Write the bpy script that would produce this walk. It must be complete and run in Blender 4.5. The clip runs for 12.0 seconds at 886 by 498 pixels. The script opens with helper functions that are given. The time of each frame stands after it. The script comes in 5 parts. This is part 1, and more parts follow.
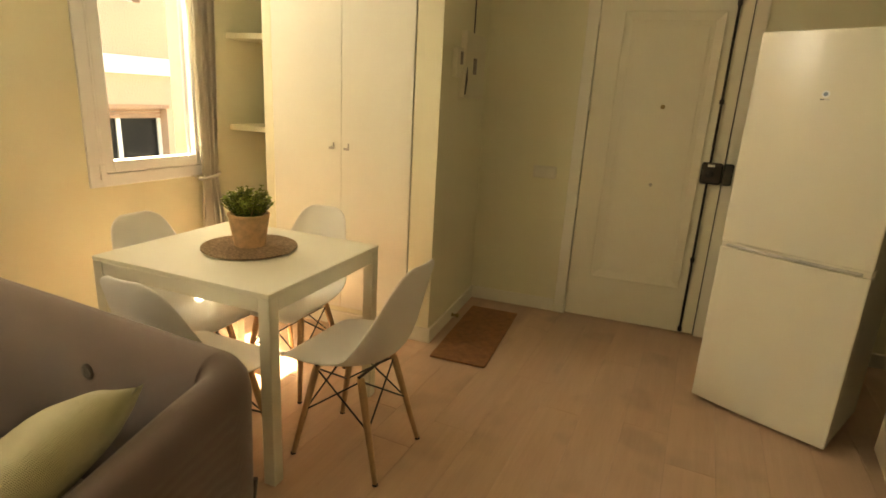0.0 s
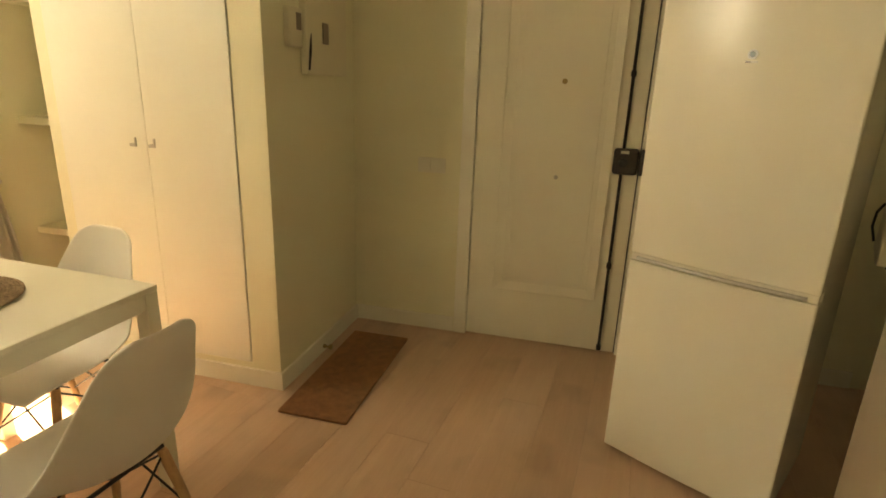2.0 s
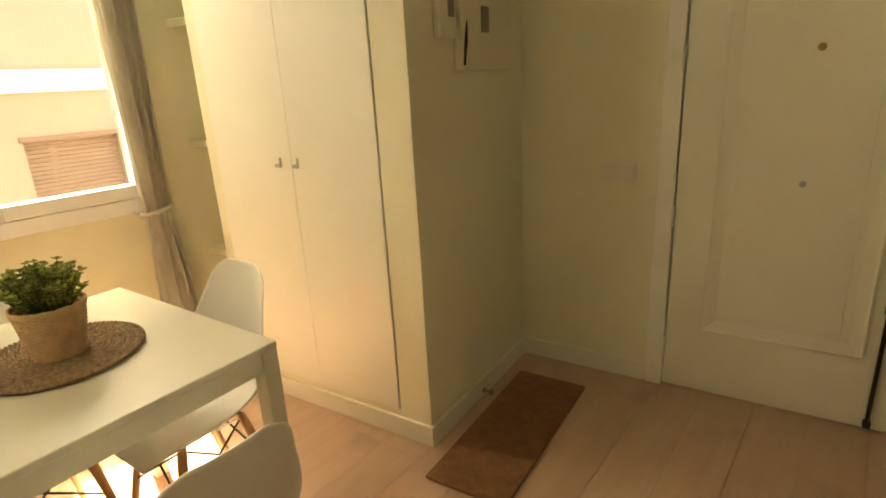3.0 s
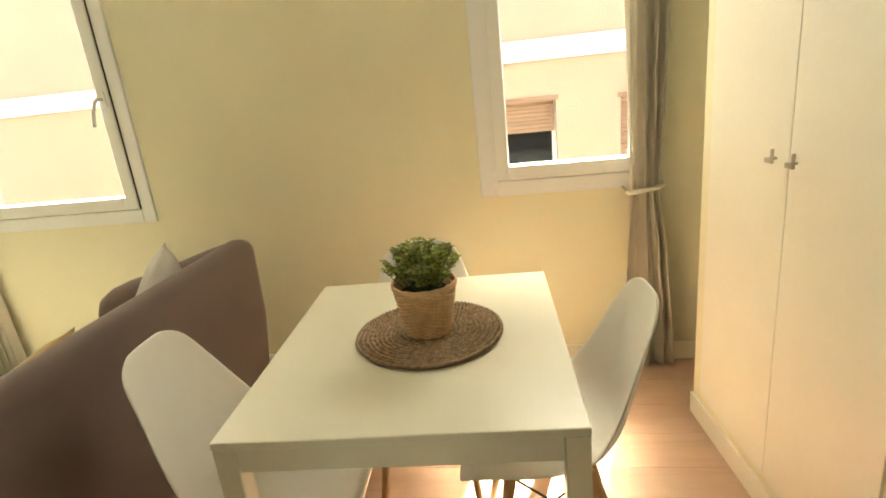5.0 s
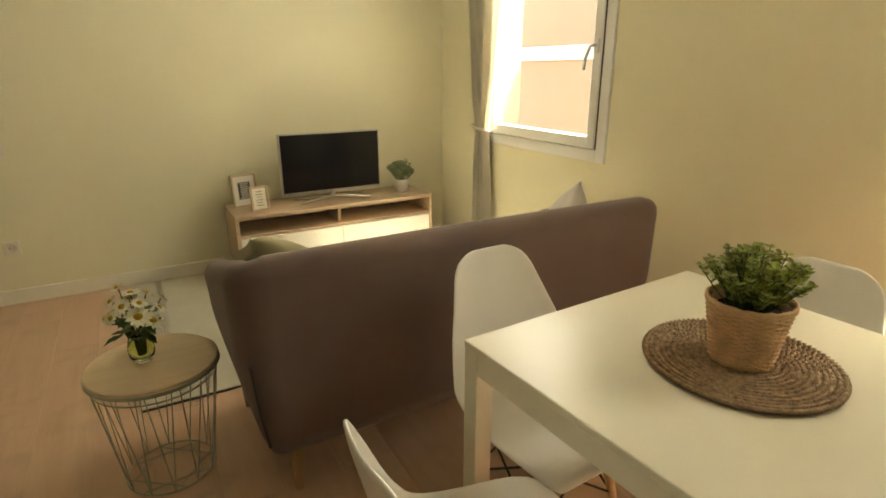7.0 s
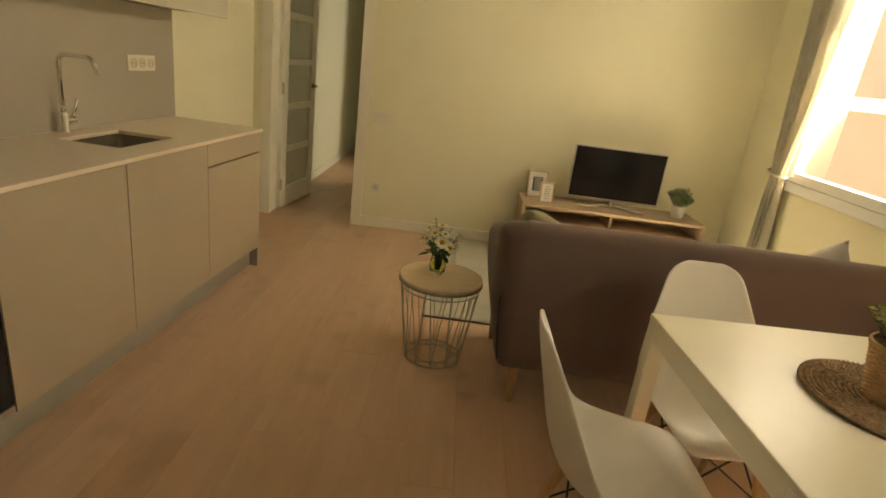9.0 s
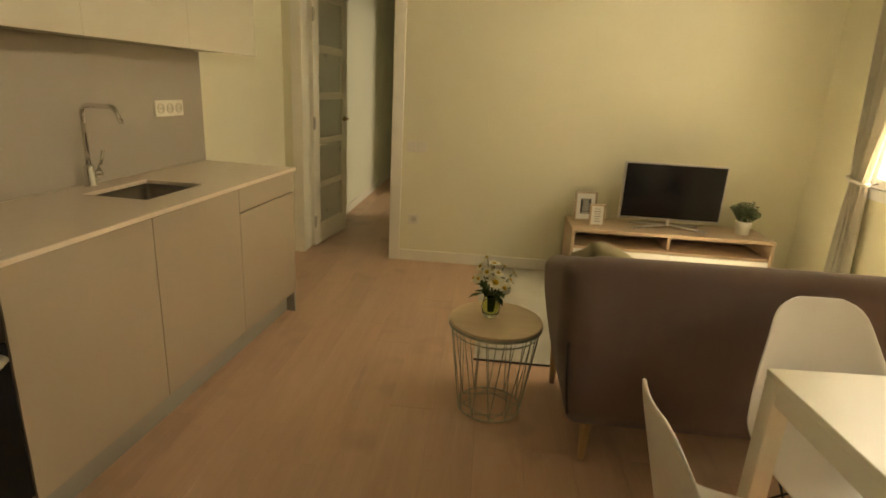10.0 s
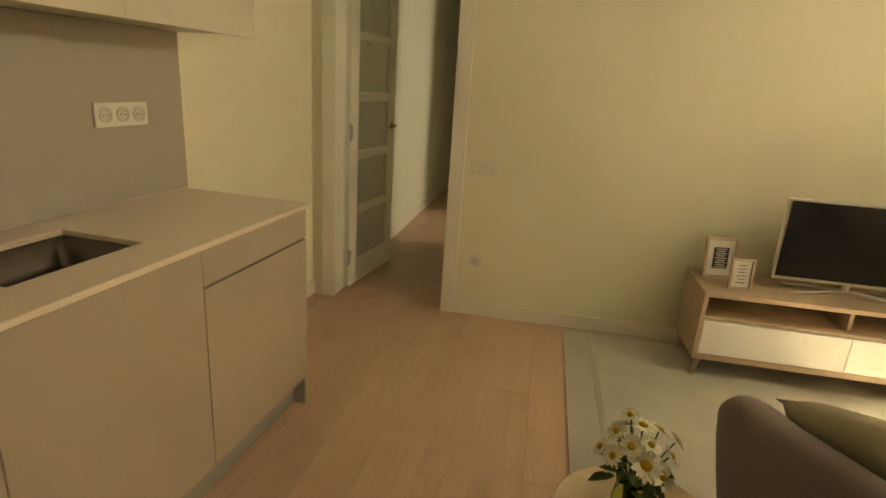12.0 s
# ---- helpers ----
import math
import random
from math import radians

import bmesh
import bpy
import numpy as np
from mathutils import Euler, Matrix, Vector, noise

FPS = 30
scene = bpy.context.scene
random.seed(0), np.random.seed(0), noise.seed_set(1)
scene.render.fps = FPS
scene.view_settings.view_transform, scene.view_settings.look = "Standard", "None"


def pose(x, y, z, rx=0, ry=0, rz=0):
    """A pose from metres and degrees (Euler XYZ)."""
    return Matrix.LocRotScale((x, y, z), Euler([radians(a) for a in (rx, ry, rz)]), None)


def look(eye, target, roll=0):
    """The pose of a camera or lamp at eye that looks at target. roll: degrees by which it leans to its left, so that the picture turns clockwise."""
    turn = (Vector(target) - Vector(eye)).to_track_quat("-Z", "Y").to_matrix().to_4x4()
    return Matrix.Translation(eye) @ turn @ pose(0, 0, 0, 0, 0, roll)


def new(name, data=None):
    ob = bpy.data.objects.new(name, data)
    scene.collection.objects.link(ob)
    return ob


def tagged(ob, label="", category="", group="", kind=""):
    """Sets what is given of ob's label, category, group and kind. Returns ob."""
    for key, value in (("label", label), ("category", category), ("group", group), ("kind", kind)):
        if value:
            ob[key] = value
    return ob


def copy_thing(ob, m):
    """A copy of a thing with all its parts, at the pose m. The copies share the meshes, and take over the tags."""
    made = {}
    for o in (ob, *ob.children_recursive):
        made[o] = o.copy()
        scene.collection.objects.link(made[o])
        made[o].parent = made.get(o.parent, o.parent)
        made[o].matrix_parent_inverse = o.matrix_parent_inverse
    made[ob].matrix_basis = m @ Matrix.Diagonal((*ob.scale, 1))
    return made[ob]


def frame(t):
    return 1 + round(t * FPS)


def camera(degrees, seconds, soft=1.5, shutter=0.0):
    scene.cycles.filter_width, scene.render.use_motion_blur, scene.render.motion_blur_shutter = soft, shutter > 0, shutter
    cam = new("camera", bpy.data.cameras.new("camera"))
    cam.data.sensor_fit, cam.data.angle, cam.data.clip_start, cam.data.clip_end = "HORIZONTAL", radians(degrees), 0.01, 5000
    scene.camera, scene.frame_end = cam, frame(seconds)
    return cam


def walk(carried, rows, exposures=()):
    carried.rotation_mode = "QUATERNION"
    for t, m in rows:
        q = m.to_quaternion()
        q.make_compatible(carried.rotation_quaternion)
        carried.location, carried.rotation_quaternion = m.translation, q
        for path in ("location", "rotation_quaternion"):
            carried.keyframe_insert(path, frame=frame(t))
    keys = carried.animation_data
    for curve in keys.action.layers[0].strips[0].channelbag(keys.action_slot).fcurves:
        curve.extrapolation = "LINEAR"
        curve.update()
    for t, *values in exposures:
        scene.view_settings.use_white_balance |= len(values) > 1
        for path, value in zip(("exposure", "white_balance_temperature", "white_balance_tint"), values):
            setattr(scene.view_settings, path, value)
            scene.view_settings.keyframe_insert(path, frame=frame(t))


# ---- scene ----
cam = camera(78.2, 12.0, soft=1.7)
PATH = [
    (0, (1.277, 1.728, 1.392), (0.477, 3.481, 0.854), 3.3),
    (0.5, (1.358, 1.836, 1.397), (0.745, 3.683, 0.934), -1.1),
    (1, (1.339, 2.036, 1.406), (0.998, 3.955, 0.96), -2.3),
    (1.5, (1.361, 2.269, 1.357), (1.013, 4.154, 0.787), -2.3),
    (2, (1.422, 2.532, 1.373), (0.779, 4.335, 0.793), 2.1),
    (2.5, (1.345, 2.792, 1.354), (0.458, 4.505, 0.824), 0.2),
    (3, (1.2, 3.004, 1.365), (0.008, 4.497, 0.772), -3.1),
    (3.2, (1.145, 3.077, 1.368), (-0.168, 4.462, 0.772), -4.5),
    (4.8, (0.929, 3.579, 1.358), (-0.969, 3.536, 0.727), -3.8),
    (5, (0.911, 3.633, 1.37), (-0.976, 3.339, 0.775), -6.1),
    (5.5, (0.903, 3.803, 1.366), (-0.839, 3.034, 0.753), -1.7),
    (6, (0.815, 3.86, 1.344), (-0.803, 2.853, 0.737), -4.2),
    (6.5, (0.723, 3.862, 1.332), (-0.698, 2.611, 0.686), -2.3),
    (7, (0.676, 3.945, 1.324), (-0.265, 2.296, 0.696), 0.0),
    (7.5, (0.699, 4.129, 1.361), (0.011, 2.337, 0.798), -2.0),
    (7.7, (0.72, 4.174, 1.347), (0.105, 2.359, 0.774), 0.0),
    (9.3, (0.715, 4.538, 1.367), (0.838, 2.648, 0.724), 5.4),
    (9.5, (0.728, 4.465, 1.369), (0.88, 2.564, 0.765), 3.6),
    (10, (0.801, 4.269, 1.358), (0.943, 2.358, 0.785), 3.2),
    (10.5, (0.836, 4.046, 1.344), (1.076, 2.144, 0.775), 2.2),
    (11, (0.898, 3.774, 1.369), (1.368, 1.912, 0.811), 3.2),
    (11.5, (0.938, 3.521, 1.355), (1.374, 1.631, 0.866), 3.1),
    (12, (1.024, 3.188, 1.346), (1.349, 1.303, 0.763), 3.8),
]
EXPOSURES = [(0, 3.02, 10900, 9), (1, 3.15, 11700, 9), (3.2, 3.06, 10400, 8), (4.8, 3.2, 8300, 4), (6.5, 3.0, 8700, 5), (7.7, 2.77, 9400, 8), (9.3, 2.73, 10700, 11), (12, 2.57, 11100, 11)]
walk(cam, [(t, look(eye, target, roll)) for t, eye, target, roll in PATH], EXPOSURES)

# ---- world, sun and window light ----
world = bpy.data.worlds.new("sky")
scene.world = world
world.use_nodes = True
wn = world.node_tree.nodes
sky = wn.new("ShaderNodeTexSky")
sky.sky_type = "NISHITA"
sky.sun_disc = False
sky.sun_elevation = radians(60)
sky.sun_rotation = radians(285)
world.node_tree.links.new(sky.outputs[0], wn["Background"].inputs[0])
wn["Background"].inputs[1].default_value = 0.13
sun = new("sun", bpy.data.lights.new("sun", "SUN"))
sun.data.energy = 5.0
sun.data.angle = radians(0.5)
sun.data.color = (1.0, 0.93, 0.82)
sun.matrix_world = look((-5.6, 1.5, 10.0), (0, 0, 0))


def window_lamp(y, z, w, h, power, tilt=0):
    """The sky's light in a window's opening."""
    lamp = new("window_light", bpy.data.lights.new("window_light", "AREA"))
    lamp.data.shape = "RECTANGLE"
    lamp.data.size, lamp.data.size_y = h, w
    lamp.data.energy = power
    lamp.data.color = (0.93, 0.97, 1.0)
    lamp.data.spread = radians(175)
    lamp.matrix_world = pose(-1.69, y, z, 0, -90 + tilt, 0)
    return lamp


window_lamp(1.28, 2.17, 0.85, 0.2, 2.0, -10)
window_lamp(3.85, 2.17, 0.6, 0.2, 1.2, -10)
# added lamp in the unseen side room's window, to brighten the passage
window_lamp(-2.0, 1.55, 0.9, 1.1, 6.0)


# ---- materials ----
def nodes_of(name):
    m = bpy.data.materials.new(name)
    m.use_nodes = True
    return m, m.node_tree.nodes, m.node_tree.links, m.node_tree.nodes["Principled BSDF"]


def mat(name, base, rough=0.5, metal=0.0, var=0.06, scale=5.0, bump=0.02, bscale=90.0, random_var=0.0, coat=0.0, stretch=(1, 1, 1), rvar=0.08):
    """A surface whose colour varies at two scales, with fine relief."""
    m, n, l, p = nodes_of(name)
    tc = n.new("ShaderNodeTexCoord")
    mp = n.new("ShaderNodeMapping")
    mp.inputs["Scale"].default_value = stretch
    l.new(tc.outputs["Object"], mp.inputs["Vector"])
    n1 = n.new("ShaderNodeTexNoise")
    n1.inputs["Scale"].default_value = scale
    n1.inputs["Detail"].default_value = 6
    n2 = n.new("ShaderNodeTexNoise")
    n2.inputs["Scale"].default_value = bscale
    n2.inputs["Detail"].default_value = 3
    for q in (n1, n2):
        l.new(mp.outputs[0], q.inputs["Vector"])
    add = n.new("ShaderNodeMath")
    add.operation = "MULTIPLY_ADD"
    l.new(n2.outputs[0], add.inputs[0])
    add.inputs[1].default_value = 0.35
    l.new(n1.outputs[0], add.inputs[2])
    ramp = n.new("ShaderNodeMapRange")
    ramp.inputs["From Min"].default_value = 0.4
    ramp.inputs["From Max"].default_value = 0.95
    ramp.inputs["To Min"].default_value = 1 - var
    ramp.inputs["To Max"].default_value = 1 + var
    l.new(add.outputs[0], ramp.inputs["Value"])
    hsv = n.new("ShaderNodeHueSaturation")
    hsv.inputs["Color"].default_value = (*base, 1)
    value = ramp.outputs[0]
    if random_var:
        oi = n.new("ShaderNodeObjectInfo")
        mr = n.new("ShaderNodeMapRange")
        mr.inputs["To Min"].default_value = 1 - random_var
        mr.inputs["To Max"].default_value = 1 + random_var
        l.new(oi.outputs["Random"], mr.inputs["Value"])
        mu = n.new("ShaderNodeMath")
        mu.operation = "MULTIPLY"
        l.new(value, mu.inputs[0])
        l.new(mr.outputs[0], mu.inputs[1])
        value = mu.outputs[0]
    l.new(value, hsv.inputs["Value"])
    l.new(hsv.outputs[0], p.inputs["Base Color"])
    rr = n.new("ShaderNodeMapRange")
    rr.inputs["To Min"].default_value = max(0.02, rough - rvar)
    rr.inputs["To Max"].default_value = min(1, rough + rvar)
    l.new(n1.outputs[0], rr.inputs["Value"])
    l.new(rr.outputs[0], p.inputs["Roughness"])
    p.inputs["Metallic"].default_value = metal
    p.inputs["Coat Weight"].default_value = coat
    if bump:
        b = n.new("ShaderNodeBump")
        b.inputs["Strength"].default_value = 1.0
        b.inputs["Distance"].default_value = bump * 0.02
        l.new(n2.outputs[0], b.inputs["Height"])
        l.new(b.outputs[0], p.inputs["Normal"])
    return m


def wood(name, light, dark, rough=0.45, grain=1.0, axis=1, random_var=0.0, knots=0.0):
    """Grained wood along one axis, each piece with its own stretch of grain."""
    m, n, l, p = nodes_of(name)
    tc = n.new("ShaderNodeTexCoord")
    oi = n.new("ShaderNodeObjectInfo")
    sc = n.new("ShaderNodeVectorMath")
    sc.operation = "SCALE"
    sc.inputs[0].default_value = (37.0, 91.0, 53.0)
    l.new(oi.outputs["Random"], sc.inputs["Scale"])
    ad = n.new("ShaderNodeVectorMath")
    l.new(tc.outputs["Object"], ad.inputs[0])
    l.new(sc.outputs[0], ad.inputs[1])
    mp = n.new("ShaderNodeMapping")
    st = [14.0 * grain] * 3
    st[axis] = 1.1 * grain
    mp.inputs["Scale"].default_value = st
    l.new(ad.outputs[0], mp.inputs["Vector"])
    n1 = n.new("ShaderNodeTexNoise")
    n1.inputs["Scale"].default_value = 1.6
    n1.inputs["Detail"].default_value = 8
    n1.inputs["Distortion"].default_value = 0.9
    l.new(mp.outputs[0], n1.inputs["Vector"])
    n2 = n.new("ShaderNodeTexNoise")
    n2.inputs["Scale"].default_value = 12
    n2.inputs["Detail"].default_value = 4
    l.new(mp.outputs[0], n2.inputs["Vector"])
    mixf = n.new("ShaderNodeMath")
    mixf.operation = "MULTIPLY_ADD"
    l.new(n2.outputs[0], mixf.inputs[0])
    mixf.inputs[1].default_value = 0.4
    l.new(n1.outputs[0], mixf.inputs[2])
    cr = n.new("ShaderNodeValToRGB")
    cr.color_ramp.elements[0].position, cr.color_ramp.elements[0].color = 0.45, (*dark, 1)
    cr.color_ramp.elements[1].position, cr.color_ramp.elements[1].color = 0.85, (*light, 1)
    l.new(mixf.outputs[0], cr.inputs[0])
    hsv = n.new("ShaderNodeHueSaturation")
    l.new(cr.outputs[0], hsv.inputs["Color"])
    value = None
    if random_var:
        mr = n.new("ShaderNodeMapRange")
        mr.inputs["To Min"].default_value = 1 - random_var
        mr.inputs["To Max"].default_value = 1 + random_var
        l.new(oi.outputs["Random"], mr.inputs["Value"])
        value = mr.outputs[0]
    if knots:
        n3 = n.new("ShaderNodeTexNoise")
        n3.inputs["Scale"].default_value = 3.2
        n3.inputs["Detail"].default_value = 2
        l.new(ad.outputs[0], n3.inputs["Vector"])
        kr = n.new("ShaderNodeMapRange")
        kr.inputs["From Min"].default_value = 0.30
        kr.inputs["From Max"].default_value = 0.42
        kr.inputs["To Min"].default_value = 1 - knots
        kr.inputs["To Max"].default_value = 1.0
        l.new(n3.outputs[0], kr.inputs["Value"])
        if value:
            mu = n.new("ShaderNodeMath")
            mu.operation = "MULTIPLY"
            l.new(value, mu.inputs[0])
            l.new(kr.outputs[0], mu.inputs[1])
            value = mu.outputs[0]
        else:
            value = kr.outputs[0]
    if value:
        l.new(value, hsv.inputs["Value"])
    l.new(hsv.outputs[0], p.inputs["Base Color"])
    rr = n.new("ShaderNodeMapRange")
    rr.inputs["To Min"].default_value = rough - 0.08
    rr.inputs["To Max"].default_value = rough + 0.12
    l.new(n1.outputs[0], rr.inputs["Value"])
    l.new(rr.outputs[0], p.inputs["Roughness"])
    b = n.new("ShaderNodeBump")
    b.inputs["Distance"].default_value = 0.0006
    l.new(mixf.outputs[0], b.inputs["Height"])
    l.new(b.outputs[0], p.inputs["Normal"])
    return m


def fabric(name, base, weave=420.0, var=0.12, rough=0.95, depth=0.0007, sheen=0.3):
    """Woven cloth: two crossed sets of threads, and broad wear."""
    m, n, l, p = nodes_of(name)
    tc = n.new("ShaderNodeTexCoord")
    waves = []
    for axis in ("X", "Z"):
        w = n.new("ShaderNodeTexWave")
        w.bands_direction = axis
        w.inputs["Scale"].default_value = weave / 6.283
        w.inputs["Distortion"].default_value = 1.5
        w.inputs["Detail"].default_value = 1
        l.new(tc.outputs["Object"], w.inputs["Vector"])
        waves.append(w)
    mx = n.new("ShaderNodeMath")
    mx.operation = "MAXIMUM"
    l.new(waves[0].outputs["Fac"], mx.inputs[0])
    l.new(waves[1].outputs["Fac"], mx.inputs[1])
    n1 = n.new("ShaderNodeTexNoise")
    n1.inputs["Scale"].default_value = 4
    n1.inputs["Detail"].default_value = 8
    l.new(tc.outputs["Object"], n1.inputs["Vector"])
    ad = n.new("ShaderNodeMath")
    ad.operation = "MULTIPLY_ADD"
    l.new(mx.outputs[0], ad.inputs[0])
    ad.inputs[1].default_value = 0.08
    l.new(n1.outputs[0], ad.inputs[2])
    mr = n.new("ShaderNodeMapRange")
    mr.inputs["From Min"].default_value = 0.4
    mr.inputs["From Max"].default_value = 0.95
    mr.inputs["To Min"].default_value = 1 - var
    mr.inputs["To Max"].default_value = 1 + var
    l.new(ad.outputs[0], mr.inputs["Value"])
    hsv = n.new("ShaderNodeHueSaturation")
    hsv.inputs["Color"].default_value = (*base, 1)
    l.new(mr.outputs[0], hsv.inputs["Value"])
    l.new(hsv.outputs[0], p.inputs["Base Color"])
    p.inputs["Roughness"].default_value = rough
    p.inputs["Sheen Weight"].default_value = sheen
    b = n.new("ShaderNodeBump")
    b.inputs["Distance"].default_value = depth
    l.new(mx.outputs[0], b.inputs["Height"])
    l.new(b.outputs[0], p.inputs["Normal"])
    return m


def sheer(m, share):
    """Lets some daylight through a cloth."""
    n, l = m.node_tree.nodes, m.node_tree.links
    p = n["Principled BSDF"]
    tr = n.new("ShaderNodeBsdfTranslucent")
    l.new(p.inputs["Base Color"].links[0].from_socket, tr.inputs["Color"])
    mx = n.new("ShaderNodeMixShader")
    mx.inputs[0].default_value = share
    l.new(p.outputs[0], mx.inputs[1])
    l.new(tr.outputs[0], mx.inputs[2])
    l.new(mx.outputs[0], n["Material Output"].inputs["Surface"])
    return m


def foliage(name, base, spread):
    """Leaves that differ one from another and let some light through."""
    m, n, l, p = nodes_of(name)
    geo = n.new("ShaderNodeNewGeometry")
    mr = n.new("ShaderNodeMapRange")
    mr.inputs["To Min"].default_value = 1 - spread
    mr.inputs["To Max"].default_value = 1 + spread
    l.new(geo.outputs["Random Per Island"], mr.inputs["Value"])
    hue = n.new("ShaderNodeMapRange")
    hue.inputs["To Min"].default_value = 0.475
    hue.inputs["To Max"].default_value = 0.515
    l.new(geo.outputs["Random Per Island"], hue.inputs["Value"])
    hsv = n.new("ShaderNodeHueSaturation")
    hsv.inputs["Color"].default_value = (*base, 1)
    l.new(mr.outputs[0], hsv.inputs["Value"])
    l.new(hue.outputs[0], hsv.inputs["Hue"])
    l.new(hsv.outputs[0], p.inputs["Base Color"])
    p.inputs["Roughness"].default_value = 0.5
    return sheer(m, 0.3)


def glass(name, color=(1, 1, 1), rough=0.0, ior=1.45):
    m, n, l, p = nodes_of(name)
    p.inputs["Base Color"].default_value = (*color, 1)
    p.inputs["Transmission Weight"].default_value = 1
    p.inputs["Roughness"].default_value = rough
    p.inputs["IOR"].default_value = ior
    return m


M_WALL = mat("wall_paint", (0.835, 0.803, 0.62), 0.85, var=0.025, scale=1.6, bump=0.05, bscale=160)
M_CEIL = mat("ceiling_paint", (0.87, 0.85, 0.78), 0.9, var=0.02, scale=1.5, bump=0.04, bscale=150)
M_HALL = mat("hall_paint", (0.79, 0.80, 0.66), 0.85, var=0.025, scale=1.6, bump=0.05, bscale=160)
M_TRIM = mat("white_lacquer", (0.87, 0.84, 0.74), 0.42, var=0.02, scale=3, bump=0.02, bscale=60)
M_DOOR = mat("door_enamel", (0.85, 0.81, 0.68), 0.40, var=0.025, scale=2.5, bump=0.03, bscale=45)
M_WARD = mat("wardrobe_enamel", (0.85, 0.835, 0.745), 0.38, var=0.02, scale=2.5, bump=0.03, bscale=40)
M_PVC = mat("white_pvc", (0.86, 0.88, 0.89), 0.35, var=0.015, scale=3, bump=0.008)
M_FLOOR = wood("oak_laminate", (0.65, 0.44, 0.318), (0.585, 0.382, 0.27), rough=0.42, grain=0.7, axis=1, random_var=0.018, knots=0.15)
M_UNDER = mat("plank_bed", (0.22, 0.15, 0.10), 0.8, var=0.1)
M_CAB = mat("cabinet_gloss", (0.48, 0.40, 0.31), 0.11, var=0.015, scale=2, bump=0.003, bscale=30, coat=0.2, rvar=0.03)
M_UPPER = mat("upper_cabinet_gloss", (0.70, 0.655, 0.53), 0.25, var=0.015, scale=2, bump=0.004, bscale=30, coat=0.2)
M_PLINTH = mat("plinth_grey", (0.33, 0.31, 0.27), 0.45, var=0.05)
M_TOP = mat("worktop_quartz", (0.82, 0.71, 0.585), 0.22, var=0.02, scale=30, bump=0.0, bscale=300, rvar=0.015)
M_SPLASH = mat("backsplash_grey", (0.475, 0.43, 0.365), 0.24, var=0.04, scale=1.5, bump=0.006, bscale=60)
M_STEEL = mat("brushed_steel", (0.52, 0.49, 0.45), 0.32, metal=1.0, var=0.06, scale=8, bump=0.02, stretch=(1, 1, 25))
# much darker steel; on the sink bowl this colour holds its shade
M_STEEL_D = mat("dark_steel", (0.18, 0.158, 0.138), 0.36, metal=1.0, var=0.08, scale=8, bump=0.02)
M_PANEL = mat("oven_panel", (0.11, 0.095, 0.08), 0.34, metal=1.0, var=0.08, scale=8, bump=0.02)
M_BOXES = mat("cream_plastic", (0.80, 0.75, 0.60), 0.5, var=0.02)
# plate white made darker, the recess's shade put into the colour
M_WELL = mat("shaded_socket_recess", (0.66, 0.62, 0.52), 0.5, var=0.03)
# white ceramic darkened by colour for the shadow under the wall cabinets
M_JAR = mat("shaded_ceramic", (0.34, 0.30, 0.24), 0.45, var=0.06)
M_CHROME = mat("chrome", (0.78, 0.77, 0.75), 0.10, metal=1.0, var=0.02, bump=0.0, rvar=0.04)
M_BLACK_GLASS = mat("black_glass", (0.012, 0.012, 0.013), 0.07, var=0.1, bump=0.0, rvar=0.03)
M_BLACK_GLASS.node_tree.nodes["Principled BSDF"].inputs["Specular IOR Level"].default_value = 0.22
M_BLACK = mat("black_plastic", (0.02, 0.02, 0.02), 0.42, var=0.15)
M_IRON = mat("dark_iron", (0.06, 0.05, 0.045), 0.45, metal=0.7, var=0.2, scale=14)
M_FRIDGE = mat("fridge_enamel", (0.83, 0.80, 0.69), 0.20, var=0.015, scale=2, bump=0.012, bscale=120)
M_APPL = mat("appliance_white", (0.80, 0.77, 0.67), 0.38, var=0.02)
M_TABLE = mat("table_white", (0.80, 0.765, 0.645), 0.33, var=0.02, scale=3, bump=0.008, bscale=140)
M_CHAIR = mat("chair_shell_white", (0.84, 0.83, 0.80), 0.36, var=0.02, scale=4, bump=0.01, bscale=180)
M_BEECH = wood("beech_legs", (0.58, 0.37, 0.20), (0.44, 0.26, 0.13), rough=0.42, grain=2.2, axis=2)
M_OAK_L = wood("light_oak_top", (0.84, 0.68, 0.50), (0.77, 0.60, 0.42), rough=0.5, grain=1.6, axis=0)
M_OAK = wood("pale_oak_veneer", (0.58, 0.45, 0.33), (0.46, 0.34, 0.235), rough=0.5, grain=1.6, axis=0)
M_SOFA = fabric("sofa_cloth", (0.17, 0.116, 0.102), weave=2200, var=0.12, depth=0.0002)
M_PIPING = fabric("sofa_seam", (0.05, 0.035, 0.03), weave=900, var=0.1)
M_CUSH_G = fabric("cushion_olive", (0.44, 0.40, 0.24), weave=700, var=0.14)
M_CUSH_M = fabric("cushion_mustard", (0.52, 0.33, 0.09), weave=700, var=0.14)
M_CUSH_L = fabric("cushion_lilac", (0.66, 0.62, 0.60), weave=700, var=0.12)
M_CURT = sheer(fabric("curtain_linen", (0.80, 0.765, 0.68), weave=1200, var=0.08, depth=0.0004), 0.45)
M_RUG = fabric("rug_wool", (0.54, 0.52, 0.44), weave=500, var=0.12, depth=0.002)
M_RUG_L = fabric("rug_stripe_light", (0.60, 0.575, 0.48), weave=500, var=0.10, depth=0.002)
M_RUG_D = fabric("rug_edge_shadow_trim", (0.16, 0.13, 0.10), weave=500, var=0.10, depth=0.002)
M_COIR = mat("coir_mat", (0.41, 0.195, 0.09), 0.95, var=0.25, scale=30, bump=0.5, bscale=420)
